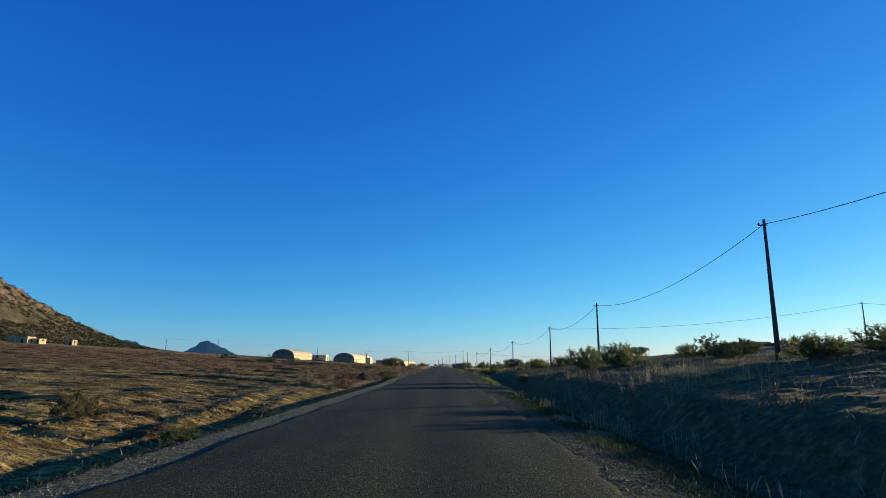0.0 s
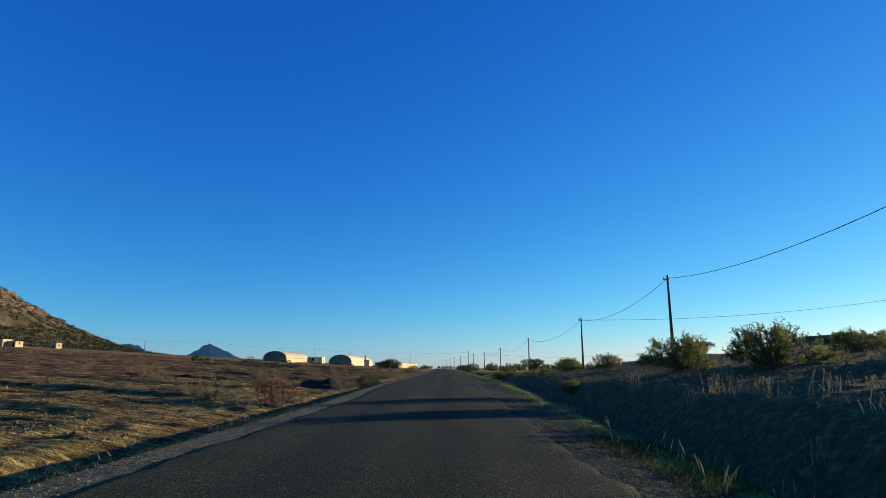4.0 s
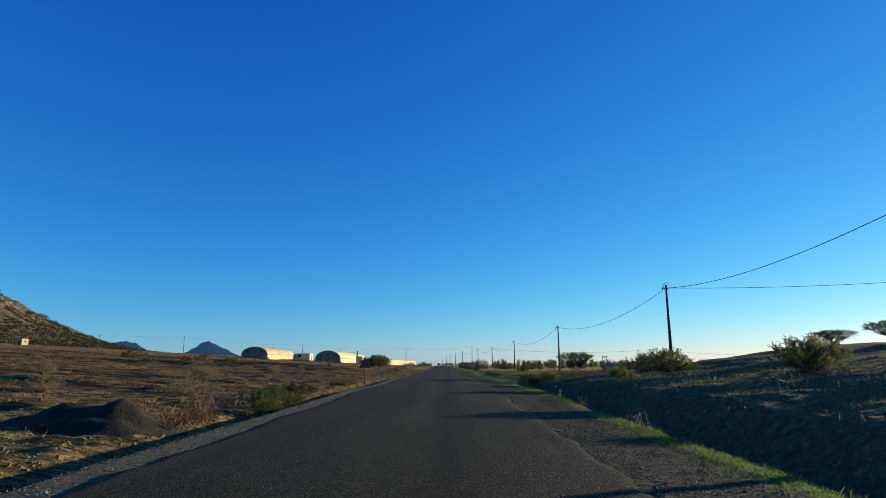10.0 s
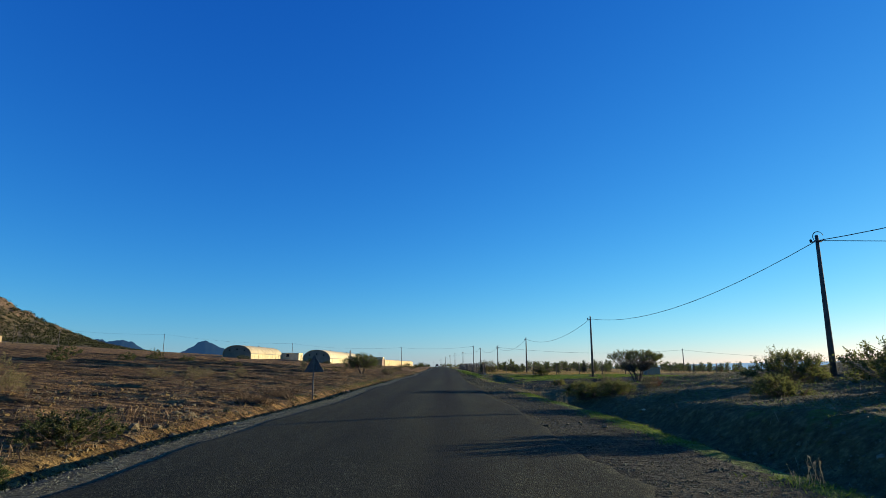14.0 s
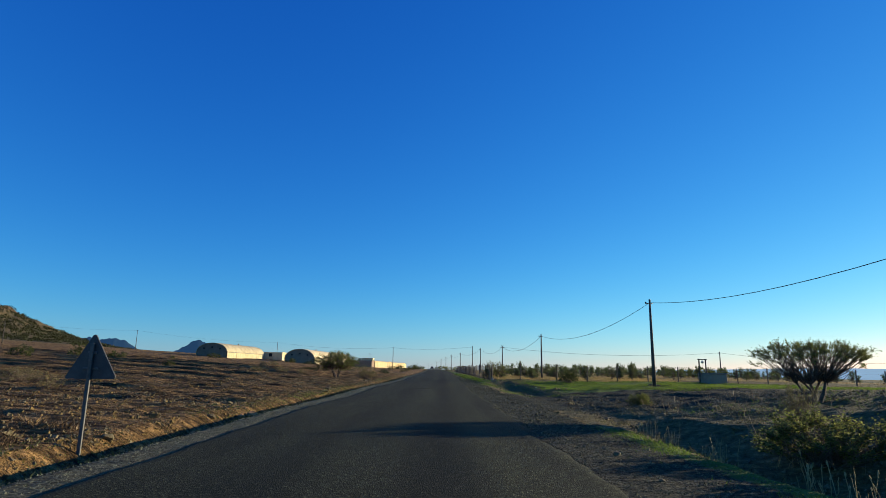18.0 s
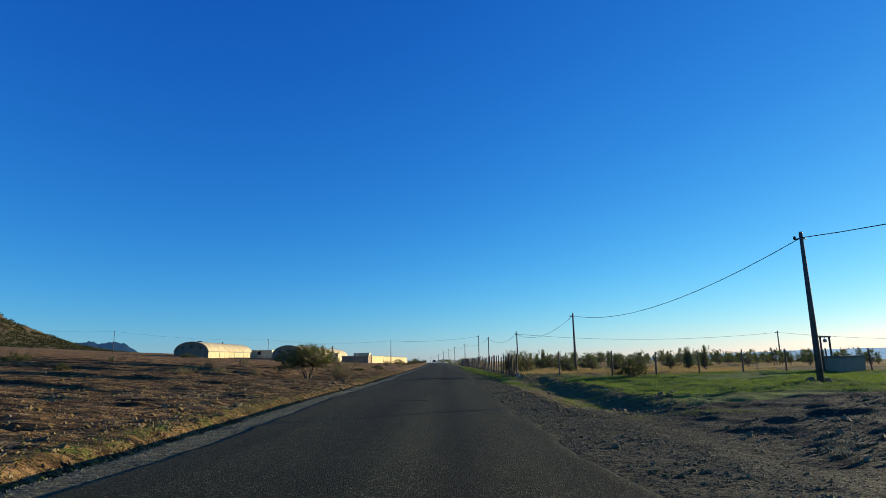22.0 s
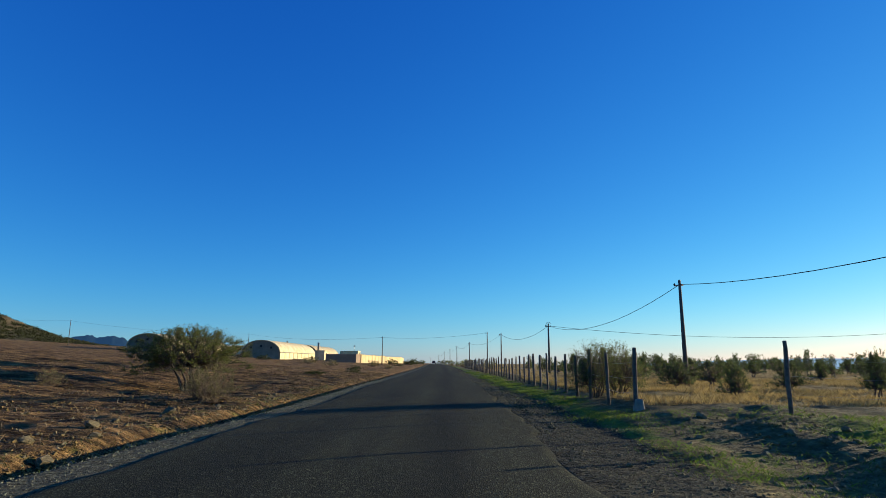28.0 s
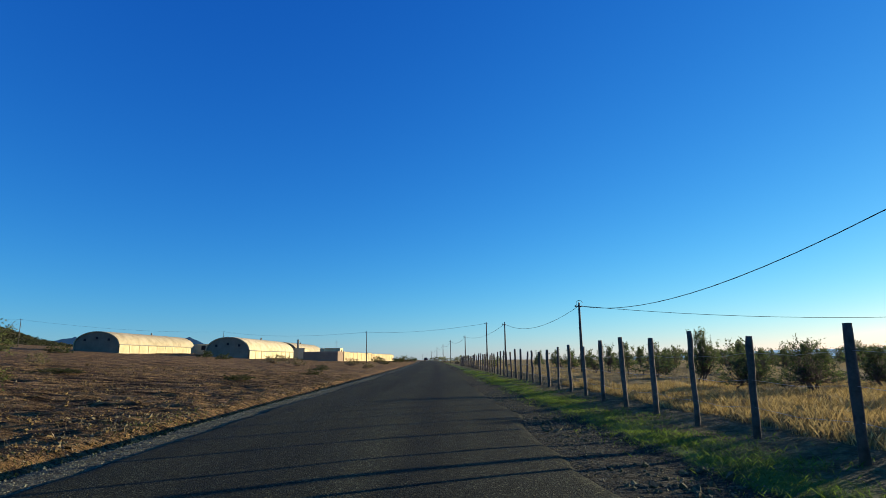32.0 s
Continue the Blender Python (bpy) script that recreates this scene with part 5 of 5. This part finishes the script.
BANK_RIGHT = (
    ("olive", 11.8, 49.0, 3.0, 2.0), ("olive", 12.6, 42.4, 3.1, 1.85), ("olive", 15.4, 65.0, 1.3, 0.9), ("olive", 13.8, 70.0, 2.5, 1.5),
    ("olive", 11.2, 85.9, 1.6, 0.9), ("olive", 13.0, 82.4, 2.6, 1.5), ("olive", 14.6, 91.0, 2.8, 1.5), ("olive", 6.9, 95.0, 2.5, 1.0), ("olive", 8.0, 93.6, 1.6, 0.8), ("red", 11.2, 97.6, 0.9, 0.8), ("olive", 32.5, 99.0, 3.2, 1.7),
    ("green", 40.5, 89.3, 4.6, 2.2), ("green", 42.8, 83, 3.6, 1.6), ("green", 46.5, 82, 4.2, 1.7), ("green", 50.5, 85, 4.6, 1.9), ("green", 54, 88, 4, 1.6), ("green", 18.2, 38.6, 2.6, 1.2), ("green", 20.5, 40.5, 2.8, 1.4), ("olive", 15.6, 24.7, 2.4, 1.2),
    ("olive", 17.2, 22.0, 3.2, 1.3), ("green", 20.0, 26.0, 2.4, 1.2), ("olive", 20.2, 48.5, 2.4, 1.3),
    ("olive", 7.0, 52.6, 1.05, 0.85), ("pale", 9.0, 99.2, 1.0, 1.3), ("pale", 10.2, 95.8, 1.0, 0.9), 
    ("green", 11.7, 139.6, 2.0, 1.3), ("twiggy", 5.15, 149.0, 2.0, 2.5), ("twiggy", 6.2, 149.9, 2.2, 2.4), ("olive", 8.2, 108.8, 0.9, 0.6),
    ("olive", 6.2, 215, 3, 1.6), ("olive", 4.5, 290, 3.5, 1.8), ("olive", 1.5, 330, 4, 2.0), ("green", -2, 420, 6, 2.4), ("olive", 7, 310, 5, 2.2))
for kind, x, y, w, h in FIELD_LEFT:
    put(kind, x, y, w * (0.85 if kind == "green" else 1), h * (0.8 if kind == "green" else 1))
for kind, x, y, w, h in BANK_RIGHT:
    put(kind, x, y, w * (1.12 if kind == "olive" else 0.95), h * (0.95 if kind == "olive" else 0.85))
for x, y, h in ((3.56, 21.2, 0.4), (4.3, 22.6, 0.35), (6.1, 25.8, 0.5), (3.64, 14.74, 0.55), (3.1, 15.96, 0.4), (7.14, 18.2, 0.6), (5.1, 13.1, 0.65), (4.1, 13.95, 0.55), (4.05, 14.5, 0.5),
                (10.3, 25.6, 0.7), (11.0, 26.6, 0.7), (11.6, 26.0, 0.6), (9.6, 26.4, 0.6), (6.1, 29.3, 0.45), (9.95, 19.9, 0.5), (3.5, 15.2, 0.4), (8.2, 15.4, 0.5), (9.3, 22.4, 0.5), (6.4, 17.0, 0.5), (12.4, 22.0, 0.6),
                (5.1, 98.9, 0.55), (5.0, 97.5, 0.5), (4.7, 94.6, 0.45), (5.2, 92.6, 0.6), (4.9, 91.0, 0.5), (6.6, 95.3, 0.6), (7.3, 96.2, 0.5), (7.9, 95.5, 0.5), (5.9, 111.0, 0.4), (7.4, 43.0, 0.9), (4.6, 62.0, 0.4), (5.2, 70.3, 0.5), (4.9, 74.0, 0.4), (6.6, 56.6, 0.5)):
    put("stalks", x, y, 0.5 + 0.3 * (h > 0.55), h)
tuft_rng = random.Random(21)
for _ in range(24):
    put("stalks", tuft_rng.uniform(6.5, 14), tuft_rng.uniform(20, 40), tuft_rng.uniform(0.5, 0.9), tuft_rng.uniform(0.35, 0.65))
for x, y, w, h in ((-7.35, 49.2, 1.5, 0.95), (-7.6, 50.6, 1.4, 0.9), (-9.0, 46.4, 1.2, 0.8)):
    put("dead", x, y, w, h)
put("thorn", 12.15, 103.6, 3.6, 2.1)
put("thorn", 27.6, 83.5, 3.4, 1.6)
put("thorn", 28.0, 90.0, 2.9, 1.15)
put("round", -13.6, 159.4, 5.8, 3.55)
for x, y, w, h in ((19.3, 149.0, 1.2, 2.0), (21.0, 149.8, 1.4, 2.1), (16.0, 150.5, 1.3, 1.9), (9.6, 148.2, 1.1, 1.3)):
    put("orchard", x, y, w, h)
orchard_rng = random.Random(8)
for i in range(13):
    for j in range(16):
        x = 10.5 + 4.6 * i + 0.3 * j + orchard_rng.gauss(0, 0.8)
        y = 153 + 5.6 * j + 0.35 * (x - 8) + orchard_rng.gauss(0, 0.9)
        if orchard_rng.random() < 0.93:
            put("orchard", x, y, orchard_rng.uniform(1.4, 2.4), orchard_rng.uniform(1.3, 2.1 + 0.4 * (j > 2)))
for spare in [p for k in PLANTS.values() for p in k if p.name not in used]:
    for o in (*spare.children_recursive, spare):
        bpy.data.objects.remove(o)


# ---- grass, stalks, gravel ----
def blades(name, label, category, places, height, width, mat, seed, lean=0.35):
    """One mesh of single bent blades standing at places."""
    rng = np.random.default_rng(seed)
    p = np.asarray(places, float)
    n = len(p)
    z = ground_z(p[:, 0], p[:, 1]) - 0.02
    h = height * rng.uniform(0.45, 1.3, n)
    a = rng.uniform(0, 2 * np.pi, n)
    w = width * rng.uniform(0.6, 1.3, n)
    dx, dy = np.cos(a) * w / 2, np.sin(a) * w / 2
    lx, ly = rng.normal(0, lean, n) * h, rng.normal(0, lean, n) * h
    o = np.stack([p[:, 0], p[:, 1], z], 1)
    v = np.stack([o + np.stack([dx, dy, 0 * z], 1), o - np.stack([dx, dy, 0 * z], 1),
                  o + np.stack([lx * 0.4 - dx * 0.6, ly * 0.4 - dy * 0.6, h * 0.6], 1), o + np.stack([lx, ly, h], 1)], 1).reshape(-1, 3)
    ob = new(name, mesh_of(name, v, np.arange(4 * n).reshape(-1, 4)[:, [0, 1, 3, 2]], mat))
    return tagged(ob, label, category, kind="stuff")


def scatter(n, y0, y1, side, seed, clump=0.0, low=-0.05):
    """Places on the plan; side(u, y) gives s for a random u."""
    rng = np.random.default_rng(seed)
    y = rng.uniform(y0, y1, n)
    s = side(rng, y)
    if clump:
        keep = wave(s, y, clump, seed % 8) > low
        y, s = y[keep], s[keep]
    return np.stack([s + bend(y), y], 1)


blades("verge_grass", "short green grass along the gravel verge", "grass",
       np.concatenate([scatter(32000, 14, 99.5, lambda r, y: edge_r(y) + shoulder_width(y) + 0.25 + r.normal(0, 0.33, len(y)), 1, 3.0),
                       scatter(8000, 88, 165, lambda r, y: edge_l(y) - 2.4 + r.normal(0, 0.6, len(y)), 2, 2.5, 0.1),
                       scatter(3000, 106, 130, lambda r, y: edge_l(y) - 2.2 + r.normal(0, 0.45, len(y)), 62, 1.6, -0.1)]), 0.075, 0.016, LEAF_GRASS, 1)
blades("ditch_grass", "low green grass in the shallow ditch", "grass",
       np.concatenate([scatter(26000, 136, 215, lambda r, y: edge_r(y) + shoulder_width(y) + r.normal(0.35, 0.4, len(y)), 41, 2.2, 0.0),
                       scatter(16000, 117, 143, lambda r, y: edge_r(y) + shoulder_width(y) + r.uniform(0.2, 5.5, len(y)), 42, 1.3, 0.05),
                       scatter(24000, 141, 200, lambda r, y: edge_r(y) + shoulder_width(y) + 0.55 + r.normal(0, 0.45, len(y)), 3, 1.6, -0.1)]), 0.075, 0.014, LEAF_GRASS, 7, 0.5)
blades("field_crop", "thin green crop in the field before the fence", "crop",
       np.concatenate([scatter(90000, 117, 142, lambda r, y: r.uniform(7.0, 31, len(y)), 4, 4.0, -0.45),
                       scatter(6000, 60, 108, lambda r, y: r.uniform(8, 16, len(y)), 5, 2.0)]), 0.10, 0.016, LEAF_GRASS, 2, 0.5)
blades("dry_grass", "tall dry yellow grass under the olive trees", "grass",
       np.concatenate([scatter(90000, 144.5, 172, lambda r, y: 5.5 + r.uniform(0, 1, len(y)) ** 1.3 * 22, 6, 2.4, -0.12),
                       scatter(45000, 150, 250, lambda r, y: 6.0 + r.uniform(0, 1, len(y)) ** 1.3 * 55, 16, 3.0, -0.3)]), 0.19, 0.014, LEAF_STRAW, 3)
blades("field_stubble", "sparse dry stubble on the ploughed field", "stubble",
       scatter(26000, 2, 210, lambda r, y: edge_l(y) - 1.6 - r.uniform(0, 1, len(y)) ** 1.6 * 22, 7, 1.6), 0.13, 0.02, LEAF_STALK, 4)
blades("ditch_stalks", "dry upright stalks in the ditch beside the road", "stalks",
       np.concatenate([scatter(1500, 6, 48, lambda r, y: edge_r(y) + 0.9 + r.gamma(2.0, 0.9, len(y)), 8, 1.5),
                       scatter(1800, 0, 30, lambda r, y: r.uniform(8, 24, len(y)), 9, 2.0),
                       scatter(2500, 40, 110, lambda r, y: r.uniform(6.5, 20, len(y)), 10, 1.6)]), 0.28, 0.009, LEAF_STALK, 5, 0.2)
# dark blades added along both verges to stand in for the shade there
blades("dark_verge_grass", "strip of dark low grass between gravel and field", "grass",
       np.concatenate([scatter(46000, 2, 180, lambda r, y: edge_l(y) - 1.3 + r.normal(0, 0.24, len(y)), 61, 5.0, -0.75),
                       scatter(16000, 60, 165, lambda r, y: edge_l(y) - 2.1 + r.normal(0, 0.4, len(y)), 63, 1.1, 0.0),
                       scatter(26000, 3, 32, lambda r, y: edge_r(y) + 0.55 + r.gamma(2.0, 0.5, len(y)), 53, 1.0, -0.5)]), 0.085, 0.016, LEAF_SHADE, 9, 0.4)
blades("bank_weeds", "low dull weeds and dead grass on the bank", "weeds",
       np.concatenate([scatter(42000, 0, 62, lambda r, y: edge_r(y) + shoulder_width(y) + 0.5 + r.uniform(0, 1, len(y)) ** 1.2 * 16, 51, 1.4, -0.1),
                       scatter(20000, 60, 106, lambda r, y: edge_r(y) + shoulder_width(y) + 0.6 + r.uniform(0, 1, len(y)) ** 1.2 * 14, 52, 1.2, 0.15)]), 0.125, 0.0095, LEAF_WEED, 8, 0.4)
blades("verge_stalks", "brown dead stalks on the verge of the field", "stalks",
       np.concatenate([scatter(900, 4, 40, lambda r, y: edge_l(y) - 1.5 - r.gamma(1.6, 0.35, len(y)), 11, 1.2),
                       scatter(1500, 64, 84, lambda r, y: edge_l(y) - 2.4 - r.gamma(2, 0.8, len(y)), 12, 1.2)]), 0.3, 0.013, LEAF_RUST, 6, 0.25)


def shards(name, label, places, size, mat, seed):
    """Small pointed chips of gravel, four faces each."""
    rng = np.random.default_rng(seed)
    p = np.asarray(places, float)
    n = len(p)
    r = (size * rng.lognormal(0, 0.4, n))[:, None]
    a = rng.uniform(0, 6.28, n)[:, None] + np.array([0, 1.5, 3.2, 4.7])[None] + rng.normal(0, 0.25, (n, 4))
    q = np.zeros((n, 5, 3))
    k = r * rng.uniform(0.7, 1.3, (n, 4))
    z = ground_z(p[:, 0], p[:, 1])[:, None]
    q[:, :4, 0], q[:, :4, 1], q[:, :4, 2] = p[:, 0:1] + k * np.cos(a), p[:, 1:2] + k * np.sin(a), z - r * 0.3
    q[:, 4:, 0], q[:, 4:, 1], q[:, 4:, 2] = p[:, 0:1] + r * rng.normal(0, 0.4, (n, 1)), p[:, 1:2] + r * rng.normal(0, 0.4, (n, 1)), z + r * rng.uniform(0.4, 0.9, (n, 1))
    f = (np.arange(n)[:, None, None] * 5 + np.array([(0, 1, 4), (1, 2, 4), (2, 3, 4), (3, 0, 4)])[None]).reshape(-1, 3)
    return tagged(new(name, mesh_of(name, q.reshape(-1, 3), f, mat)), label, "gravel", kind="stuff")


def pebbles(name, label, places, size, mat, seed):
    rng = np.random.default_rng(seed)
    p = np.asarray(places, float)
    n = len(p)
    r = size * rng.lognormal(0, 0.36, n)
    # blocks with knocked-in corners, each turned its own way
    base = np.array([(i, j, k) for i in (-1, 1) for j in (-1, 1) for k in (-1, 1)]) * 0.62
    q = base[None] * (0.45 + 0.85 * rng.random((n, 8, 1))) + rng.normal(0, 0.16, (n, 8, 3))
    q *= (np.array([1.15, 0.9, 0.7])[None] * rng.uniform(0.75, 1.25, (n, 3)) * r[:, None])[:, None, :]
    ang = rng.uniform(-0.7, 0.7, (n, 2))
    a = rng.uniform(0, 6.28, n)
    for u, v, w in ((1, 2, ang[:, 0]), (0, 2, ang[:, 1]), (0, 1, a)):
        c, s_ = np.cos(w)[:, None], np.sin(w)[:, None]
        q[:, :, u], q[:, :, v] = q[:, :, u] * c - q[:, :, v] * s_, q[:, :, u] * s_ + q[:, :, v] * c
    q[:, :, 0] += p[:, 0:1]
    q[:, :, 1] += p[:, 1:2]
    q[:, :, 2] += (ground_z(p[:, 0], p[:, 1]) + r * 0.22)[:, None]
    v = q.reshape(-1, 3)
    quad = np.array([(0, 1, 3, 2), (4, 6, 7, 5), (0, 4, 5, 1), (2, 3, 7, 6), (1, 5, 7, 3)])
    f = (np.arange(n)[:, None, None] * 8 + quad[None]).reshape(-1, 4)
    return tagged(new(name, mesh_of(name, v, f, mat)), label, "gravel", kind="stuff")


shards("verge_gravel", "loose grey gravel on the road's verge",
        np.concatenate([scatter(70000, 2, 170, lambda r, y: edge_r(y) + r.uniform(-0.05, 1.1, len(y)) * shoulder_width(y), 22),
                        scatter(16000, 103, 120, lambda r, y: r.uniform(3.2, 13, len(y)), 32)]), 0.0145, GRAVEL_STONE, 1)
shards("pale_verge_gravel", "pale limestone gravel along the field's side of the road",
        scatter(36000, 2, 175, lambda r, y: edge_l(y) - r.uniform(-0.02, 0.86, len(y)), 21), 0.0115, PALE_GRAVEL, 4)
shards("field_gravel", "small stones strewn over the field and bank",
        np.concatenate([scatter(9000, 2, 190, lambda r, y: edge_l(y) - 1.8 - r.uniform(0, 1, len(y)) ** 1.5 * 18, 23, 1.8),
                        scatter(20000, 2, 175, lambda r, y: edge_l(y) - 1.9 - r.uniform(0, 1, len(y)) ** 1.4 * 14, 33),
                        scatter(9000, 2, 116, lambda r, y: 5 + r.uniform(0, 1, len(y)) ** 1.3 * 16, 24, 1.7),
                        scatter(7000, 50, 106, lambda r, y: edge_r(y) + shoulder_width(y) + r.uniform(0.8, 4.5, len(y)), 47, 2.0, -0.2),
                        scatter(9000, 52, 108, lambda r, y: 5.5 + r.uniform(0, 1, len(y)) * 12, 27, 3.0, 0.0),
                        scatter(1400, 119, 142, lambda r, y: 6.5 + r.normal(0, 0.9, len(y)), 28)]), 0.027, STONE, 2)
pebbles("earth_clods", "brown clods of turned earth on the field",
        np.concatenate([scatter(50000, 2, 200, lambda r, y: edge_l(y) - 2.0 - r.uniform(0, 1, len(y)) ** 1.6 * 28, 25, 2.6, -0.45),
                        scatter(10000, 2, 112, lambda r, y: 6.5 + r.uniform(0, 1, len(y)) * 14, 26, 2.0),
                        scatter(350, 119, 142, lambda r, y: 6.5 + r.normal(0, 0.7, len(y)), 29)]), 0.033, CLOD, 3)


pebbles("field_rubble", "scattered brown stones over field and stony bank",
        np.concatenate([scatter(9000, 72, 142, lambda r, y: edge_l(y) - 2.3 - r.uniform(0, 1, len(y)) ** 1.4 * 12, 71, 2.6, 0.15),
                        scatter(1500, 140, 172, lambda r, y: edge_l(y) - 2.3 - r.uniform(0, 1, len(y)) ** 1.4 * 9, 78, 1.6, 0.3),
                        scatter(2200, 6, 62, lambda r, y: edge_l(y) - 2.6 - r.uniform(0, 1, len(y)) ** 1.3 * 9, 73, 1.9, 0.1),
                        scatter(9500, 36, 119, lambda r, y: edge_r(y) + shoulder_width(y) + 1.2 + r.uniform(0, 1, len(y)) ** 1.2 * 12, 72, 2.2, -0.15),
                        scatter(900, 119, 142, lambda r, y: 6.3 + r.normal(0, 1.0, len(y)), 74)]), 0.037, STONE, 5)
pebbles("verge_rubble", "dark broken rubble along the gravel verge",
        scatter(1600, 100, 160, lambda r, y: edge_r(y) + shoulder_width(y) * r.uniform(0.15, 1.0, len(y)), 79, 1.5, 0.0), 0.032, GRAVEL_STONE, 6)
blades("dry_weeds", "patch of dead brown weeds beside the sign", "weeds",
       np.concatenate([scatter(1300, 62.8, 67, lambda r, y: -7.2 - r.gamma(2.0, 0.45, len(y)), 77, 0.8, -0.1), scatter(2600, 88.6, 93.2, lambda r, y: -6.9 - r.gamma(2.2, 0.55, len(y)), 75, 0.8, -0.2),
                       scatter(900, 93, 97, lambda r, y: -7.4 - r.gamma(2.0, 0.5, len(y)), 76, 0.8, 0.1)]), 0.22, 0.03, LEAF_BROWN, 12, 0.45)


def stone_mesh(seed, mat=STONE):
    rng = random.Random(seed)
    bm = bmesh.new()
    for _ in range(26):
        v = Vector((rng.gauss(0, 1), rng.gauss(0, 1), rng.gauss(0, 1))).normalized()
        bm.verts.new((v.x * rng.uniform(0.85, 1.05), v.y * rng.uniform(0.7, 0.9), v.z * rng.uniform(0.5, 0.68)))
    r = bmesh.ops.convex_hull(bm, input=bm.verts)
    bmesh.ops.delete(bm, geom=[g for g in r["geom_interior"] if isinstance(g, bmesh.types.BMVert)], context="VERTS")
    me = bpy.data.meshes.new("stone")
    bm.to_mesh(me)
    bm.free()
    me.materials.append(mat)
    return me


stones = [stone_mesh(k) for k in range(8)]
srng = random.Random(3)


def stone(x, y, r, label="pale angular field stone"):
    ob = new("stone", stones[srng.randrange(8)])
    ob.matrix_basis = Matrix.LocRotScale((x, y, gz(x, y) + r * 0.25), Euler((srng.uniform(-0.4, 0.4), srng.uniform(-0.4, 0.4), srng.uniform(0, 6.28))), (r, r, r * srng.uniform(0.75, 1.1)))
    return tagged(ob, label, "stone", "field stones")


for k in range(120):
    y = srng.uniform(6, 175)
    stone(edge_l(y) - 2.0 - srng.random() ** 1.7 * 11 + float(bend(y)), y, 0.035 + 0.08 * srng.random() ** 2)
for k in range(40):
    a = srng.choice(((-8.6, 78, 1.6, 4), (-9.5, 88, 1.2, 3), (-7.2, 135, 0.8, 4), (-7.4, 20, 1.0, 8), (-9, 120, 2.5, 10)))
    stone(a[0] + srng.gauss(0, a[2]), a[1] + srng.gauss(0, a[3]), 0.05 + 0.08 * srng.random() ** 2)
for k in range(70):
    y = srng.uniform(80, 152)
    stone(float(edge_r(y)) + float(shoulder_width(y)) * srng.uniform(0.3, 1.0), y, 0.035 + 0.06 * srng.random() ** 2, "grey stone loose on the gravel verge")
for k in range(16):
    y = srng.uniform(119, 142)
    stone(6.5 + srng.gauss(0, 0.8), y, 0.05 + 0.12 * srng.random() ** 2, "grey rubble stone on the low berm")
for x, y, r in ((-7.45, 108.2, 0.14), (-7.7, 80.4, 0.2), (-8.0, 80.1, 0.17), (-7.4, 80.9, 0.15), (-7.9, 84.0, 0.2), (-8.2, 83.6, 0.16), (-7.4, 75.3, 0.18), (-6.6, 19.6, 0.16), (-6.9, 20.0, 0.12), (-6.8, 16.9, 0.14), (-7.0, 102.2, 0.14), (-7.6, 141.2, 0.19), (-7.1, 140.5, 0.13), (-6.6, 138.3, 0.2), (-6.2, 138.2, 0.12), (-6.4, 138.7, 0.14), (-7.6, 144.7, 0.2), (-5.8, 141.9, 0.09), (-7.2, 147.1, 0.12), (-9.3, 121.2, 0.17), (-7.1, 120.2, 0.16), (-7.8, 122.6, 0.12), (-7.4, 122.5, 0.13), (-7.85, 117.0, 0.09), (-7.6, 116.3, 0.12), (-7.5, 139.1, 0.15), (-6.9, 96.5, 0.15), (8.3, 124, 0.13), (8.9, 125, 0.11), (14.3, 124.9, 0.2), (14.95, 125.3, 0.19), (14.7, 124.7, 0.17), (14.5, 125.6, 0.2)):
    stone(x, y, r)


# rows of paler stones thrown to the field's edge
for x, y, n, reach in ((-9.0, 84.2, 9, 0.7), (-8.3, 86.6, 10, 0.7), (-8.6, 79.4, 5, 0.6), (-8.2, 77.0, 3, 0.4), (-8.3, 111.0, 6, 0.6), (-9.0, 121.2, 4, 0.5), (-7.7, 122.4, 5, 0.5), (-7.4, 154.4, 5, 0.4), (-7.1, 152.2, 3, 0.3)):
    for _ in range(n):
        stone(x + srng.gauss(0, reach), y + srng.gauss(0, reach), srng.uniform(0.06, 0.12), "pale stone thrown to the field's edge")
# two broken lumps of orange stone beside the verge
orange = [stone_mesh(20, ORANGE_STONE), stone_mesh(21, ORANGE_STONE)]
for k, (x, y, r) in enumerate(((-6.57, 104.6, 0.19), (-6.72, 104.05, 0.12), (-6.51, 99.8, 0.1))):
    ob = new("stone", orange[k % 2])
    ob.matrix_basis = Matrix.LocRotScale((x, y, gz(x, y) + r * 0.6), Euler((0.3, 0.2 * k, 0.7 * k)), (r, r, r * 1.35))
    tagged(ob, "broken lump of orange-brown stone on the verge", "stone", "field stones")


# ---- scrub on the hill ----
def hill_scrub():
    rng = np.random.default_rng(44)
    x, y = rng.uniform(-600, -270, 17000), rng.uniform(180, 760, 17000)
    h = hill_height(x, y)
    k = (h > 0.8) & (rng.random(17000) < np.where(h > 34, 0.4, 0.9)) & (wave(x, y, 22, 3) > -0.55)
    x, y, h = x[k], y[k], h[k]
    z = ground_z(x, y, False) + h - 1.3
    big = rng.lognormal(0, 0.35, len(x))
    v, f = cards(np.stack([x, y, z + 0.7 * big], 1), (0.85, 0.85, 0.5), 12, 1.2, 0.8, rng)
    return tagged(new("hillside_scrub", mesh_of("hillside_scrub", v, f, LEAF_HILL)), "dark scrub scattered over the hillside", "scrub", kind="stuff")


hill_scrub()
